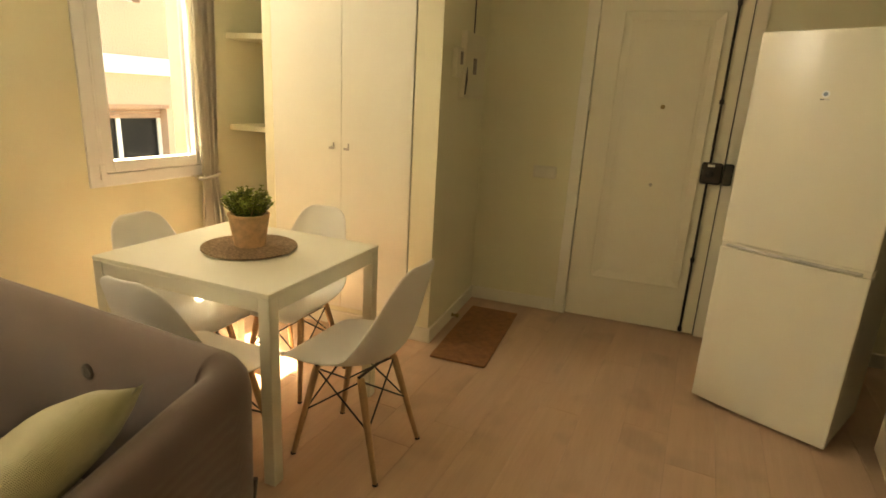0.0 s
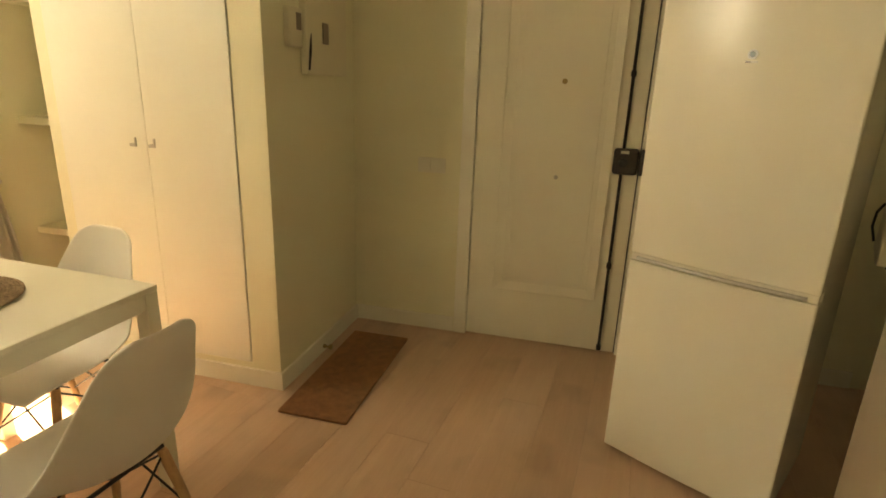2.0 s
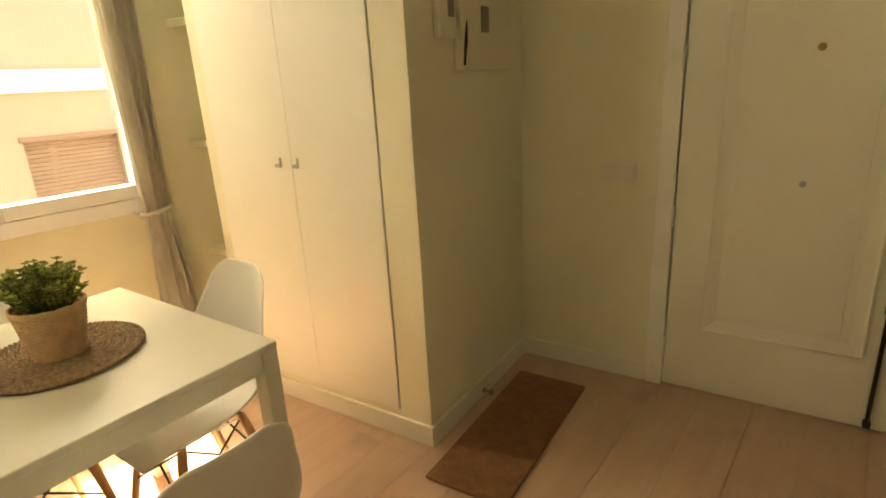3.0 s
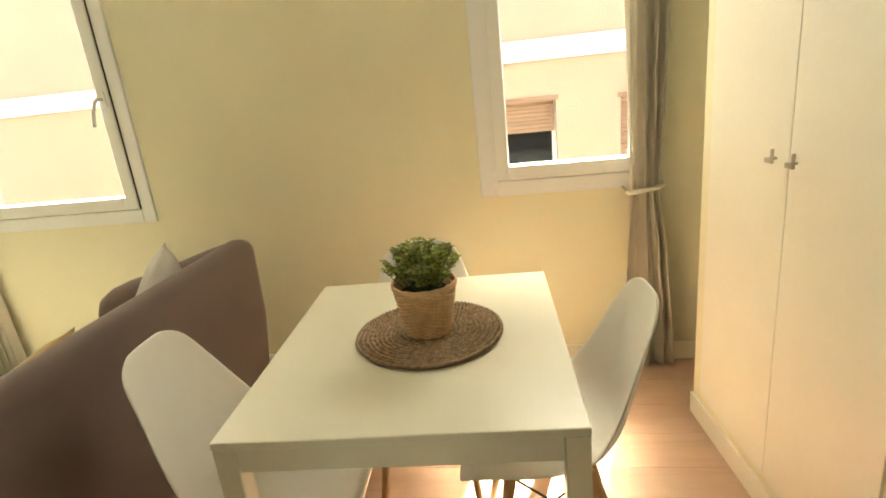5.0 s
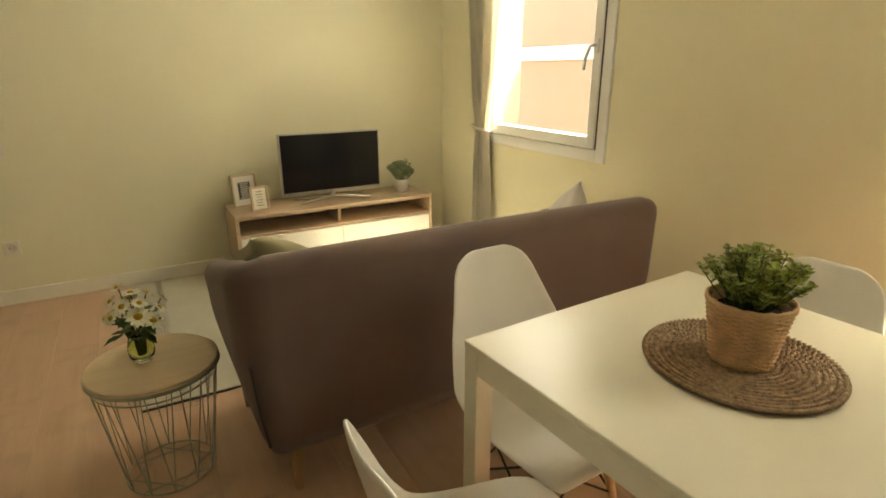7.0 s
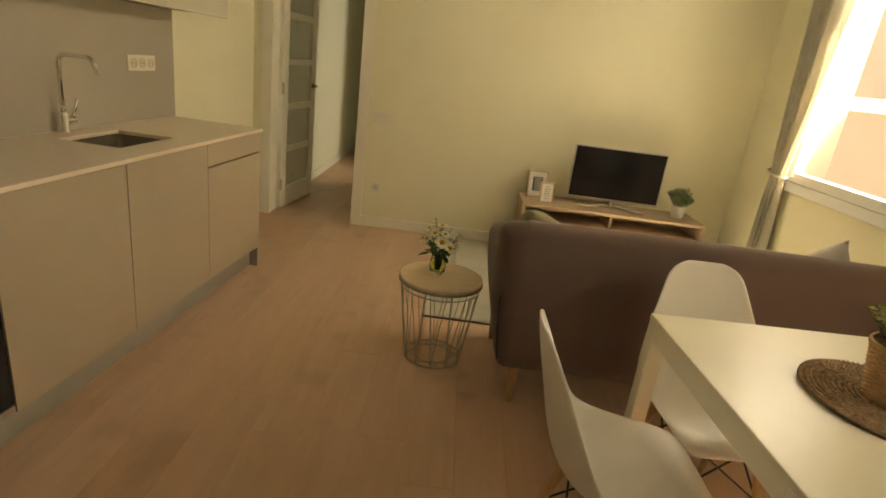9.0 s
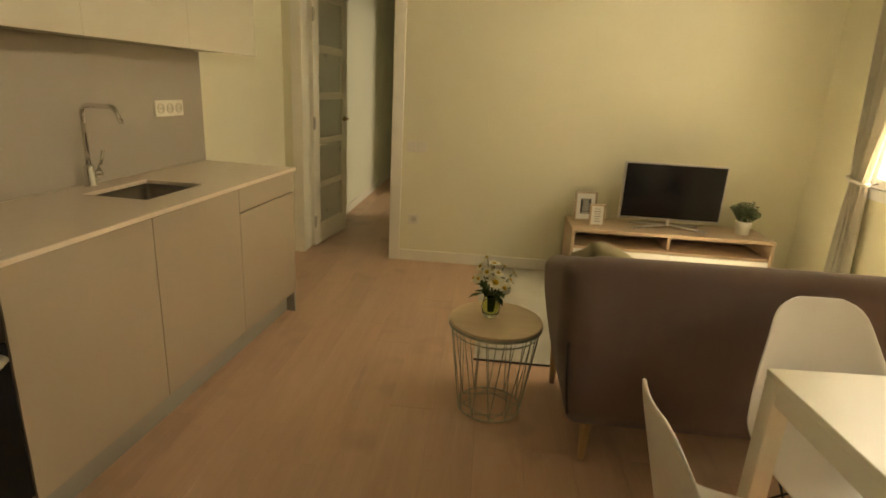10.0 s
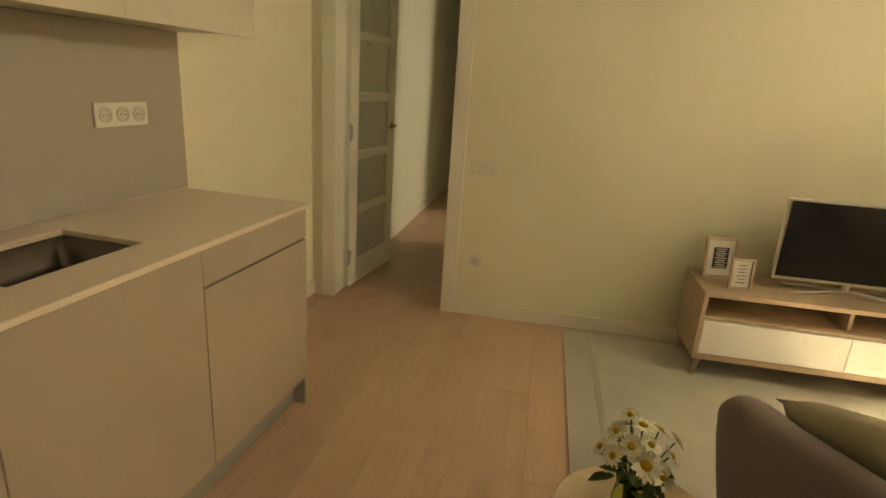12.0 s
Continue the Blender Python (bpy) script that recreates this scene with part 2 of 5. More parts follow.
M_JUTE = mat("seagrass_braid", (0.45, 0.31, 0.20), 0.9, var=0.5, scale=80, bump=0.25, bscale=300)
M_WICKER = mat("wicker", (0.70, 0.45, 0.27), 0.7, var=0.25, scale=30, bump=0.15, bscale=260)
M_LEAF = foliage("leaf_green", (0.28, 0.335, 0.075), 0.5)
M_LEAF_G = foliage("leaf_grey_green", (0.21, 0.27, 0.16), 0.5)
M_STEM = mat("stem_green", (0.07, 0.13, 0.03), 0.6, var=0.2)
M_SOIL = mat("dark_soil", (0.03, 0.022, 0.015), 0.95, var=0.3)
M_POT = mat("white_ceramic", (0.80, 0.77, 0.70), 0.35, var=0.03)
M_PETAL = mat("white_petal", (0.82, 0.80, 0.62), 0.6, var=0.06, scale=30)
M_YELLOW = mat("flower_disc_yellow", (0.60, 0.38, 0.03), 0.8, var=0.25, scale=60, bump=0.2, bscale=500)
M_GLASS = glass("clear_glass", (0.93, 0.97, 0.82), 0.02, 1.12)
M_WATER = glass("vase_water", (0.80, 0.88, 0.45), 0.05, 1.2)
M_PANE = glass("window_pane", (0.98, 1.0, 0.99), 0.0, 1.08)
M_FROST = mat("frosted_pane", (0.55, 0.56, 0.48), 0.30, var=0.05, scale=6, bump=0.06, bscale=60)
M_WIRE = mat("wire_grey_green", (0.44, 0.46, 0.38), 0.45, metal=0.0, var=0.1)
M_TAUPE = mat("taupe_glaze", (0.24, 0.19, 0.15), 0.4, var=0.1)
M_RED = mat("red_cloth", (0.26, 0.12, 0.11), 0.8, var=0.1)
M_BRASS = mat("aged_brass", (0.42, 0.31, 0.15), 0.35, metal=1.0, var=0.15)
M_FACADE = mat("facade_render", (0.46, 0.32, 0.225), 0.95, var=0.06, scale=1.2, bump=0.4, bscale=40)
M_FACADE_L = mat("facade_band", (0.80, 0.75, 0.66), 0.95, var=0.05, scale=1.2, bump=0.3, bscale=40)
M_SHUTTER = wood("shutter_slat_wood", (0.34, 0.20, 0.12), (0.24, 0.13, 0.08), rough=0.6, axis=1)
M_ALU = mat("aluminium_white", (0.72, 0.72, 0.70), 0.4, var=0.03)
M_DARK = mat("dark_interior", (0.03, 0.03, 0.03), 0.8, var=0.1)
M_BADGE = mat("badge_blue", (0.22, 0.30, 0.40), 0.3, var=0.05)
M_PAPER = mat("print_paper", (0.78, 0.76, 0.70), 0.8, var=0.03)
M_INK = mat("print_ink", (0.06, 0.06, 0.06), 0.8, var=0.1)
M_SCREEN = mat("tv_screen", (0.010, 0.010, 0.012), 0.16, var=0.1, bump=0.0, rvar=0.03)
M_DRAWER = mat("drawer_white", (0.87, 0.87, 0.85), 0.28, var=0.015, scale=3, bump=0.005, bscale=120)
M_SILVER = mat("silver_plastic", (0.62, 0.61, 0.58), 0.3, metal=0.6, var=0.03)


# ---- mesh helpers ----
def box(bm, x0, x1, y0, y1, z0, z1):
    v = [bm.verts.new((x, y, z)) for x in (x0, x1) for y in (y0, y1) for z in (z0, z1)]
    for f in ((0, 1, 3, 2), (4, 6, 7, 5), (0, 4, 5, 1), (2, 3, 7, 6), (0, 2, 6, 4), (1, 5, 7, 3)):
        bm.faces.new([v[i] for i in f])
    return v


def ring_pts(c, axis, r, n, phase=0.0):
    a = Vector(axis).normalized()
    s = a.orthogonal().normalized()
    t = a.cross(s)
    return [Vector(c) + s * (r * math.cos(2 * math.pi * i / n + phase)) + t * (r * math.sin(2 * math.pi * i / n + phase)) for i in range(n)]


def loft(bm, loops, caps=True, closed=True):
    """Skin a row of loops that have the same number of points."""
    vs = [[bm.verts.new(p) for p in lp] for lp in loops]
    n = len(vs[0])
    for a, b in zip(vs, vs[1:]):
        for i in range(n if closed else n - 1):
            j = (i + 1) % n
            bm.faces.new((a[i], a[j], b[j], b[i]))
    if caps:
        bm.faces.new(list(reversed(vs[0])))
        bm.faces.new(vs[-1])
    return vs


def rod(bm, p, q, r0, r1=None, n=10):
    r1 = r0 if r1 is None else r1
    d = Vector(q) - Vector(p)
    loft(bm, [ring_pts(p, d, r0, n), ring_pts(q, d, r1, n)])


def tube(bm, pts, r, n=8, closed=False):
    pts = [Vector(p) for p in pts]
    loops = []
    k = len(pts)
    side = None
    for i, p in enumerate(pts):
        a = pts[(i - 1) % k] if closed or i else pts[0]
        b = pts[(i + 1) % k] if closed or i < k - 1 else pts[-1]
        d = (b - a).normalized()
        if side is None:
            side = d.orthogonal().normalized()
        side = (side - d * side.dot(d)).normalized()
        t = d.cross(side)
        rr = r(i / max(1, k - 1)) if callable(r) else r
        loops.append([p + side * rr * math.cos(2 * math.pi * j / n) + t * rr * math.sin(2 * math.pi * j / n) for j in range(n)])
    if closed:
        loops.append(loops[0])
        vs = [[bm.verts.new(q) for q in lp] for lp in loops[:-1]]
        vs.append(vs[0])
        for a, b in zip(vs, vs[1:]):
            for j in range(n):
                bm.faces.new((a[j], a[(j + 1) % n], b[(j + 1) % n], b[j]))
    else:
        loft(bm, loops)


def lathe(bm, profile, n=32, centre=(0, 0, 0), caps=True):
    cx, cy, cz = centre
    loft(bm, [[Vector((cx + r * math.cos(2 * math.pi * i / n), cy + r * math.sin(2 * math.pi * i / n), cz + z)) for i in range(n)] for r, z in profile], caps)


def slab(bm, x0, x1, y0, y1, z0, z1, r, n=5):
    """A box with rounded upright corners."""
    def outline(z, inset=0.0):
        pts = []
        rr = max(0.0005, r - inset)
        for cx, cy, a in ((x1 - r, y1 - r, 0), (x0 + r, y1 - r, 90), (x0 + r, y0 + r, 180), (x1 - r, y0 + r, 270)):
            for i in range(n + 1):
                t = radians(a + 90 * i / n)
                pts.append(Vector((cx + rr * math.cos(t), cy + rr * math.sin(t), z)))
        return pts
    e = min(0.003, (z1 - z0) / 4, r / 2)
    loft(bm, [outline(z0, e), outline(z0 + e), outline(z1 - e), outline(z1, e)])


def mesh_of(name, bm, material, smooth=False):
    bmesh.ops.recalc_face_normals(bm, faces=bm.faces)
    me = bpy.data.meshes.new(name)
    bm.to_mesh(me)
    bm.free()
    me.materials.append(material)
    if smooth:
        for p in me.polygons:
            p.use_smooth = True
    return me


def finish(ob, bevel=0.0, smooth=False, thick=0.0, subdiv=0):
    if thick:
        s = ob.modifiers.new("thickness", "SOLIDIFY")
        s.thickness, s.offset = thick, 0
    if subdiv:
        s = ob.modifiers.new("rounding", "SUBSURF")
        s.levels = s.render_levels = subdiv
    if bevel:
        b = ob.modifiers.new("edges", "BEVEL")
        b.width, b.segments, b.limit_method, b.angle_limit = bevel, 2, "ANGLE", radians(40)
    return ob


def part(name, bm, material, parent, label="", bevel=0.0, smooth=False, thick=0.0, subdiv=0):
    ob = new(name, mesh_of(name, bm, material, smooth))
    ob.parent = parent
    finish(ob, bevel, smooth, thick, subdiv)
    return tagged(ob, label)


def thing(name, label, category, m=None, group="", kind=""):
    ob = new(name)
    ob.empty_display_size = 0.05
    if m is not None:
        ob.matrix_basis = m
    return tagged(ob, label, category, group, kind)


def setting(name, bm, material, label, category, bevel=0.0, smooth=False, m=None):
    ob = new(name, mesh_of(name, bm, material, smooth))
    if m is not None:
        ob.matrix_basis = m
    finish(ob, bevel)
    return tagged(ob, label, category, "", "structure")


def bm_box(*a):
    bm = bmesh.new()
    box(bm, *a)
    return bm


# ---- the room ----
XW, XK, YT, YD, H = -1.505, 2.52, 0.110, 5.245, 2.55
# the entrance end and the kitchen side stand a few degrees off the window wall; both are laid out square and turned
NORTH = Matrix.Translation((0.592, 5.298, 0)) @ Matrix.Rotation(radians(5.6), 4, "Z") @ Matrix.Translation((-0.575, -5.245, 0))
KITCHEN = Matrix.Translation((1.897, 1.272, 0)) @ Matrix.Rotation(radians(-4.1), 4, "Z") @ Matrix.Translation((-1.95, -1.30, 0))
TABLE = Matrix.Translation((-0.350, 3.348, 0)) @ Matrix.Rotation(radians(3.0), 4, "Z") @ Matrix.Translation((0.355, -3.4225, 0))
W1 = (0.72, 1.858)
W2 = (3.457, 4.235)
WZ = (0.842, 2.42)

bm = bmesh.new()
ys = [YT - 0.14, W1[0] + 0.05, W1[1] - 0.05, W2[0] + 0.05, W2[1] - 0.05, YD + 0.45]
for i, (a, b) in enumerate(zip(ys, ys[1:])):
    if i % 2 == 0:
        box(bm, XW - 0.25, XW, a, b, 0, H)
    else:
        box(bm, XW - 0.25, XW, a, b, 0, WZ[0] + 0.05)
        box(bm, XW - 0.25, XW, a, b, WZ[1] - 0.05, H)
setting("wall_west", bm, M_WALL, "cream painted wall with two windows", "wall")
bm = bmesh.new()
DX = (0.575, 1.40)
DT = 2.08
box(bm, XW - 0.15, DX[0] - 0.03, YD, YD + 0.15, 0, H)
box(bm, DX[1] + 0.03, XK + 0.45, YD, YD + 0.15, 0, H)
box(bm, DX[0] - 0.03, DX[1] + 0.03, YD, YD + 0.15, DT + 0.03, H)
setting("wall_north", bm, M_WALL, "cream painted wall around the entrance door", "wall", m=NORTH)
setting("wall_east", bm_box(XK, XK + 0.15, -0.12, YD + 0.55, 0, H), M_WALL, "cream painted wall behind the kitchen units", "wall", m=KITCHEN)
HX = (1.542, 2.237)
HT = 2.06
bm = bmesh.new()
box(bm, XW, HX[0] - 0.02, YT - 0.14, YT, 0, H)
box(bm, HX[1] + 0.02, 2.50, YT - 0.14, YT, 0, H)
box(bm, HX[0] - 0.02, HX[1] + 0.02, YT - 0.14, YT, HT + 0.02, H)
setting("wall_south", bm, M_WALL, "cream painted wall behind the television", "wall")
setting("ceiling", bm_box(XW - 0.25, XK + 0.45, YT - 0.14, YD + 0.45, H, H + 0.12), M_CEIL, "plain off-white plaster ceiling", "ceiling")
# landing behind the entrance door
bm = bmesh.new()
box(bm, 0.0, 2.0, YD + 0.60, YD + 0.72, -0.12, H)
box(bm, 0.0, 0.12, YD + 0.15, YD + 0.60, -0.12, H)
box(bm, 1.88, 2.0, YD + 0.15, YD + 0.60, -0.12, H)
box(bm, 0.12, 1.88, YD + 0.15, YD + 0.60, -0.12, 0.0)
box(bm, 0.12, 1.88, YD + 0.15, YD + 0.60, H - 0.1, H)
setting("wall_landing", bm, M_HALL, "plain walls of the stair landing", "wall", m=NORTH)
# passage behind the glazed door
bm = bmesh.new()
box(bm, 2.27, 2.39, -4.2, YT - 0.14, 0, H)
setting("wall_hall_east", bm, M_HALL, "pale painted wall of the passage", "wall")
bm = bmesh.new()
box(bm, 1.20, 1.32, -1.45, YT - 0.14, 0, H)
box(bm, 1.20, 1.32, -4.2, -2.45, 0, H)
box(bm, 1.20, 1.32, -2.45, -1.45, 2.06, H)
setting("wall_hall_west", bm, M_HALL, "pale painted wall of the passage", "wall")
setting("wall_hall_south", bm_box(1.20, 2.39, -4.32, -4.2, 0, H), M_HALL, "pale painted end wall of the passage", "wall")
setting("ceiling_hall", bm_box(1.20, 2.39, -4.32, YT - 0.14, H, H + 0.12), M_CEIL, "plain passage ceiling", "ceiling")

# an unseen room added beside the passage, to light it through an open doorway
bm = bmesh.new()
box(bm, XW - 0.25, XW, -4.32, -2.5, 0, H)
box(bm, XW - 0.25, XW, -1.5, YT - 0.14, 0, H)
box(bm, XW - 0.25, XW, -2.5, -1.5, 0, 0.9)
box(bm, XW - 0.25, XW, -2.5, -1.5, 2.2, H)
setting("wall_unseen_room_west", bm, M_HALL, "unseen pale wall with a window opening, added to daylight the passage", "wall")
setting("wall_unseen_room_south", bm_box(XW, 1.20, -4.32, -4.2, 0, H), M_HALL, "pale painted wall", "wall")
setting("ceiling_unseen_room", bm_box(XW - 0.25, 1.20, -4.32, YT - 0.14, H, H + 0.12), M_CEIL, "plain ceiling", "ceiling")

# skirting
BH, BT = 0.088, 0.013
bm = bmesh.new()
box(bm, XW, XW + BT, YT + BT, 4.83, 0, BH)
setting("baseboard_west", bm, M_TRIM, "white lacquered skirting board", "baseboard", 0.003)
bm = bmesh.new()
box(bm, -0.100 + BT, DX[0] - 0.075, YD - BT, YD, 0, BH)
box(bm, DX[1] + 0.075, XK, YD - BT, YD, 0, BH)
setting("baseboard_north", bm, M_TRIM, "white lacquered skirting board", "baseboard", 0.003, m=NORTH)
bm = bmesh.new()
box(bm, XW, HX[0] - 0.075, YT, YT + BT, 0, BH)
setting("baseboard_south", bm, M_TRIM, "white lacquered skirting board", "baseboard", 0.003)
bm = bmesh.new()
box(bm, XK - BT, XK, 0.12, 1.28, 0, BH)
setting("baseboard_east", bm, M_TRIM, "white lacquered skirting board", "baseboard", 0.003, m=KITCHEN)
bm = bmesh.new()
box(bm, 2.27 - BT, 2.27, -4.2, YT - 0.14, 0, BH)
setting("baseboard_hall", bm, M_TRIM, "white lacquered skirting board", "baseboard", 0.003)


# ---- windows ----
def window(name, y0, y1, z0, z1, handle, strap, hinge_gap):
    """A white casement: architrave, fixed frame, one sash with its pane, sill and fittings."""
    w = thing(name, "white PVC casement window with a single large pane", "window", kind="structure")
    tw = 0.066
    bm = bmesh.new()
    for a in ((y0, y0 + tw, z0, z1), (y1 - tw, y1, z0, z1), (y0 + tw, y1 - tw, z0, z0 + tw), (y0 + tw, y1 - tw, z1 - tw, z1)):
        box(bm, XW - 0.06, XW + 0.014, *a)
    part("window_frame", bm, M_PVC, w, "", 0.004)
    s = 0.004
    a0, a1, c0, c1 = y0 + tw + s, y1 - tw - s, z0 + tw + s, z1 - tw - s
    sw = 0.062
    bm = bmesh.new()
    for a in ((a0, a0 + sw, c0, c1), (a1 - sw, a1, c0, c1), (a0 + sw, a1 - sw, c0, c0 + sw), (a0 + sw, a1 - sw, c1 - sw, c1)):
        box(bm, XW - 0.055, XW + 0.022, *a)
    sash = part("sash", bm, M_PVC, w, "", 0.006)
    pane = part("pane", bm_box(XW - 0.028, XW - 0.02, a0 + sw, a1 - sw, c0 + sw, c1 - sw), M_PANE, sash, "clear window glass")
    pane.visible_shadow = False
    bm = bmesh.new()
    box(bm, XW - 0.30, XW - 0.06, y0 + 0.05, y1 - 0.05, z0 + 0.02, z0 + 0.05)
    part("window_sill", bm, M_PVC, w, "", 0.004)
    if handle:
        bm = bmesh.new()
        hy = a1 - sw / 2
        box(bm, XW + 0.022, XW + 0.032, hy - 0.015, hy + 0.015, 1.40, 1.47)
        tube(bm, [(XW + 0.03, hy, 1.435), (XW + 0.06, hy, 1.437), (XW + 0.066, hy - 0.01, 1.43), (XW + 0.068, hy - 0.035, 1.375), (XW + 0.062, hy - 0.05, 1.32)], 0.009)
        part("handle", bm, M_PVC, sash, "", 0.002)
    if strap:
        bm = bmesh.new()
        box(bm, XW + 0.014, XW + 0.019, y0 + 0.060, y0 + 0.072, 0.92, z1)
        box(bm, XW + 0.014, XW + 0.030, y0 + 0.050, y0 + 0.080, 0.88, 0.96)
        part("shutter_strap", bm, M_PVC, w, "white roller shutter strap and winder", 0.002)
    if hinge_gap:
        bm = bmesh.new()
        box(bm, XW + 0.0145, XW + 0.017, a1 + 0.0005, a1 + s + 0.004, c0, c1)
        part("seal", bm, M_BLACK, w, "dark rubber seal")
    return w


window("window_1", W1[0], W1[1], WZ[0], WZ[1], True, False, True)
window("window_2", W2[0], W2[1], WZ[0], WZ[1], False, True, False)


# ---- entrance door ----
def entrance_door():
    d = thing("door_1", "closed cream enamelled entrance door with an iron bar lock", "door", NORTH, kind="structure")
    bm = bmesh.new()
    box(bm, DX[0] - 0.07, DX[0], YD - 0.018, YD + 0.12, 0, DT)
    box(bm, DX[1], DX[1] + 0.07, YD - 0.018, YD + 0.12, 0, DT)
    box(bm, DX[0] - 0.07, DX[1] + 0.07, YD - 0.018, YD + 0.12, DT, DT + 0.07)
    part("door_frame", bm, M_TRIM, d, "", 0.004)
    bm = bmesh.new()
    x0, x1 = DX[0] + 0.005, DX[1] - 0.006
    box(bm, x0, x1, YD - 0.004, YD + 0.04, 0.008, DT - 0.004)
    leaf = part("leaf", bm, M_DOOR, d, "", 0.003)
    bm = bmesh.new()
    px0, px1, pz0, pz1 = 0.715, 1.268, 0.295, 1.94
    mw = 0.048
    def rect(inset, y):
        return [Vector((px0 + inset, y, pz0 + inset)), Vector((px1 - inset, y, pz0 + inset)), Vector((px1 - inset, y, pz1 - inset)), Vector((px0 + inset, y, pz1 - inset))]
    loft(bm, [rect(0.0, YD - 0.003), rect(0.0, YD - 0.018), rect(0.006, YD - 0.020), rect(0.014, YD - 0.016), rect(mw, YD - 0.006), rect(mw + 0.004, YD - 0.003)], caps=False)
    bmesh.ops.recalc_face_normals(bm, faces=bm.faces)
    part("moulding", bm, M_DOOR, leaf, "sloping frame moulding")
    bm = bmesh.new()
    box(bm, px0 + mw + 0.03, px1 - mw - 0.03, YD - 0.008, YD - 0.003, pz0 + mw + 0.03, pz1 - mw - 0.03)
    part("panel", bm, M_DOOR, leaf, "", 0.003)
    for z, r in ((1.405, 0.013), (0.937, 0.011)):
        bm = bmesh.new()
        lathe(bm, [(r, 0), (r, 0.004), (r * 0.7, 0.006), (r * 0.55, 0.003), (r * 0.1, 0.003)], 16)
        bmesh.ops.transform(bm, matrix=pose(1.004, YD - 0.007, z, 90), verts=bm.verts)
        part("peephole", bm, M_BRASS if z > 1 else M_STEEL, leaf, "small metal spyhole")
    lock = part("lock_case", bm_box(1.272, 1.3885, YD - 0.045, YD - 0.004, 0.977, 1.104), M_IRON, leaf, "dark iron lock case", 0.014)
    part("lock_keep", bm_box(1.3905, 1.445, YD - 0.043, YD - 0.019, 0.977, 1.104), M_IRON, d, "dark iron keep", 0.010)
    bm = bmesh.new()
    lathe(bm, [(0.022, 0), (0.022, 0.008), (0.012, 0.012), (0.012, 0.02), (0.001, 0.02)], 20)
    bmesh.ops.transform(bm, matrix=pose(1.318, YD - 0.045, 1.037, 90), verts=bm.verts)
    part("lock_knob", bm, M_BLACK, lock)
    part("lock_plate", bm_box(1.302, 1.340, YD - 0.047, YD - 0.044, 1.080, 1.094), M_SILVER, lock)
    for a, b in ((0.02, 0.977), (1.104, 2.05)):
        bm = bmesh.new()
        rod(bm, (1.316, YD - 0.020, a), (1.316, YD - 0.020, b), 0.0075)
        bar = part("lock_bar", bm, M_IRON, leaf, "dark iron bolt rod", smooth=True)
    for z in (0.035, 0.50, 1.45, 1.98):
        bm = bmesh.new()
        box(bm, 1.304, 1.328, YD - 0.030, YD - 0.003, z - 0.014, z + 0.014)
        part("bar_guide", bm, M_IRON, leaf, "", 0.004)
    for z in (0.19, 0.785, 1.40, 1.9):
        bm = bmesh.new()
        rod(bm, (DX[0] + 0.001, YD - 0.022, z - 0.045), (DX[0] + 0.001, YD - 0.022, z + 0.045), 0.006)
        part("hinge", bm, M_TRIM, d, "", smooth=True)
    bm = bmesh.new()
    box(bm, DX[1] - 0.0055, DX[1] - 0.0005, YD - 0.003, YD + 0.03, 0.008, DT - 0.004)
    part("gap", bm, M_BLACK, d, "dark seam beside the leaf")


entrance_door()


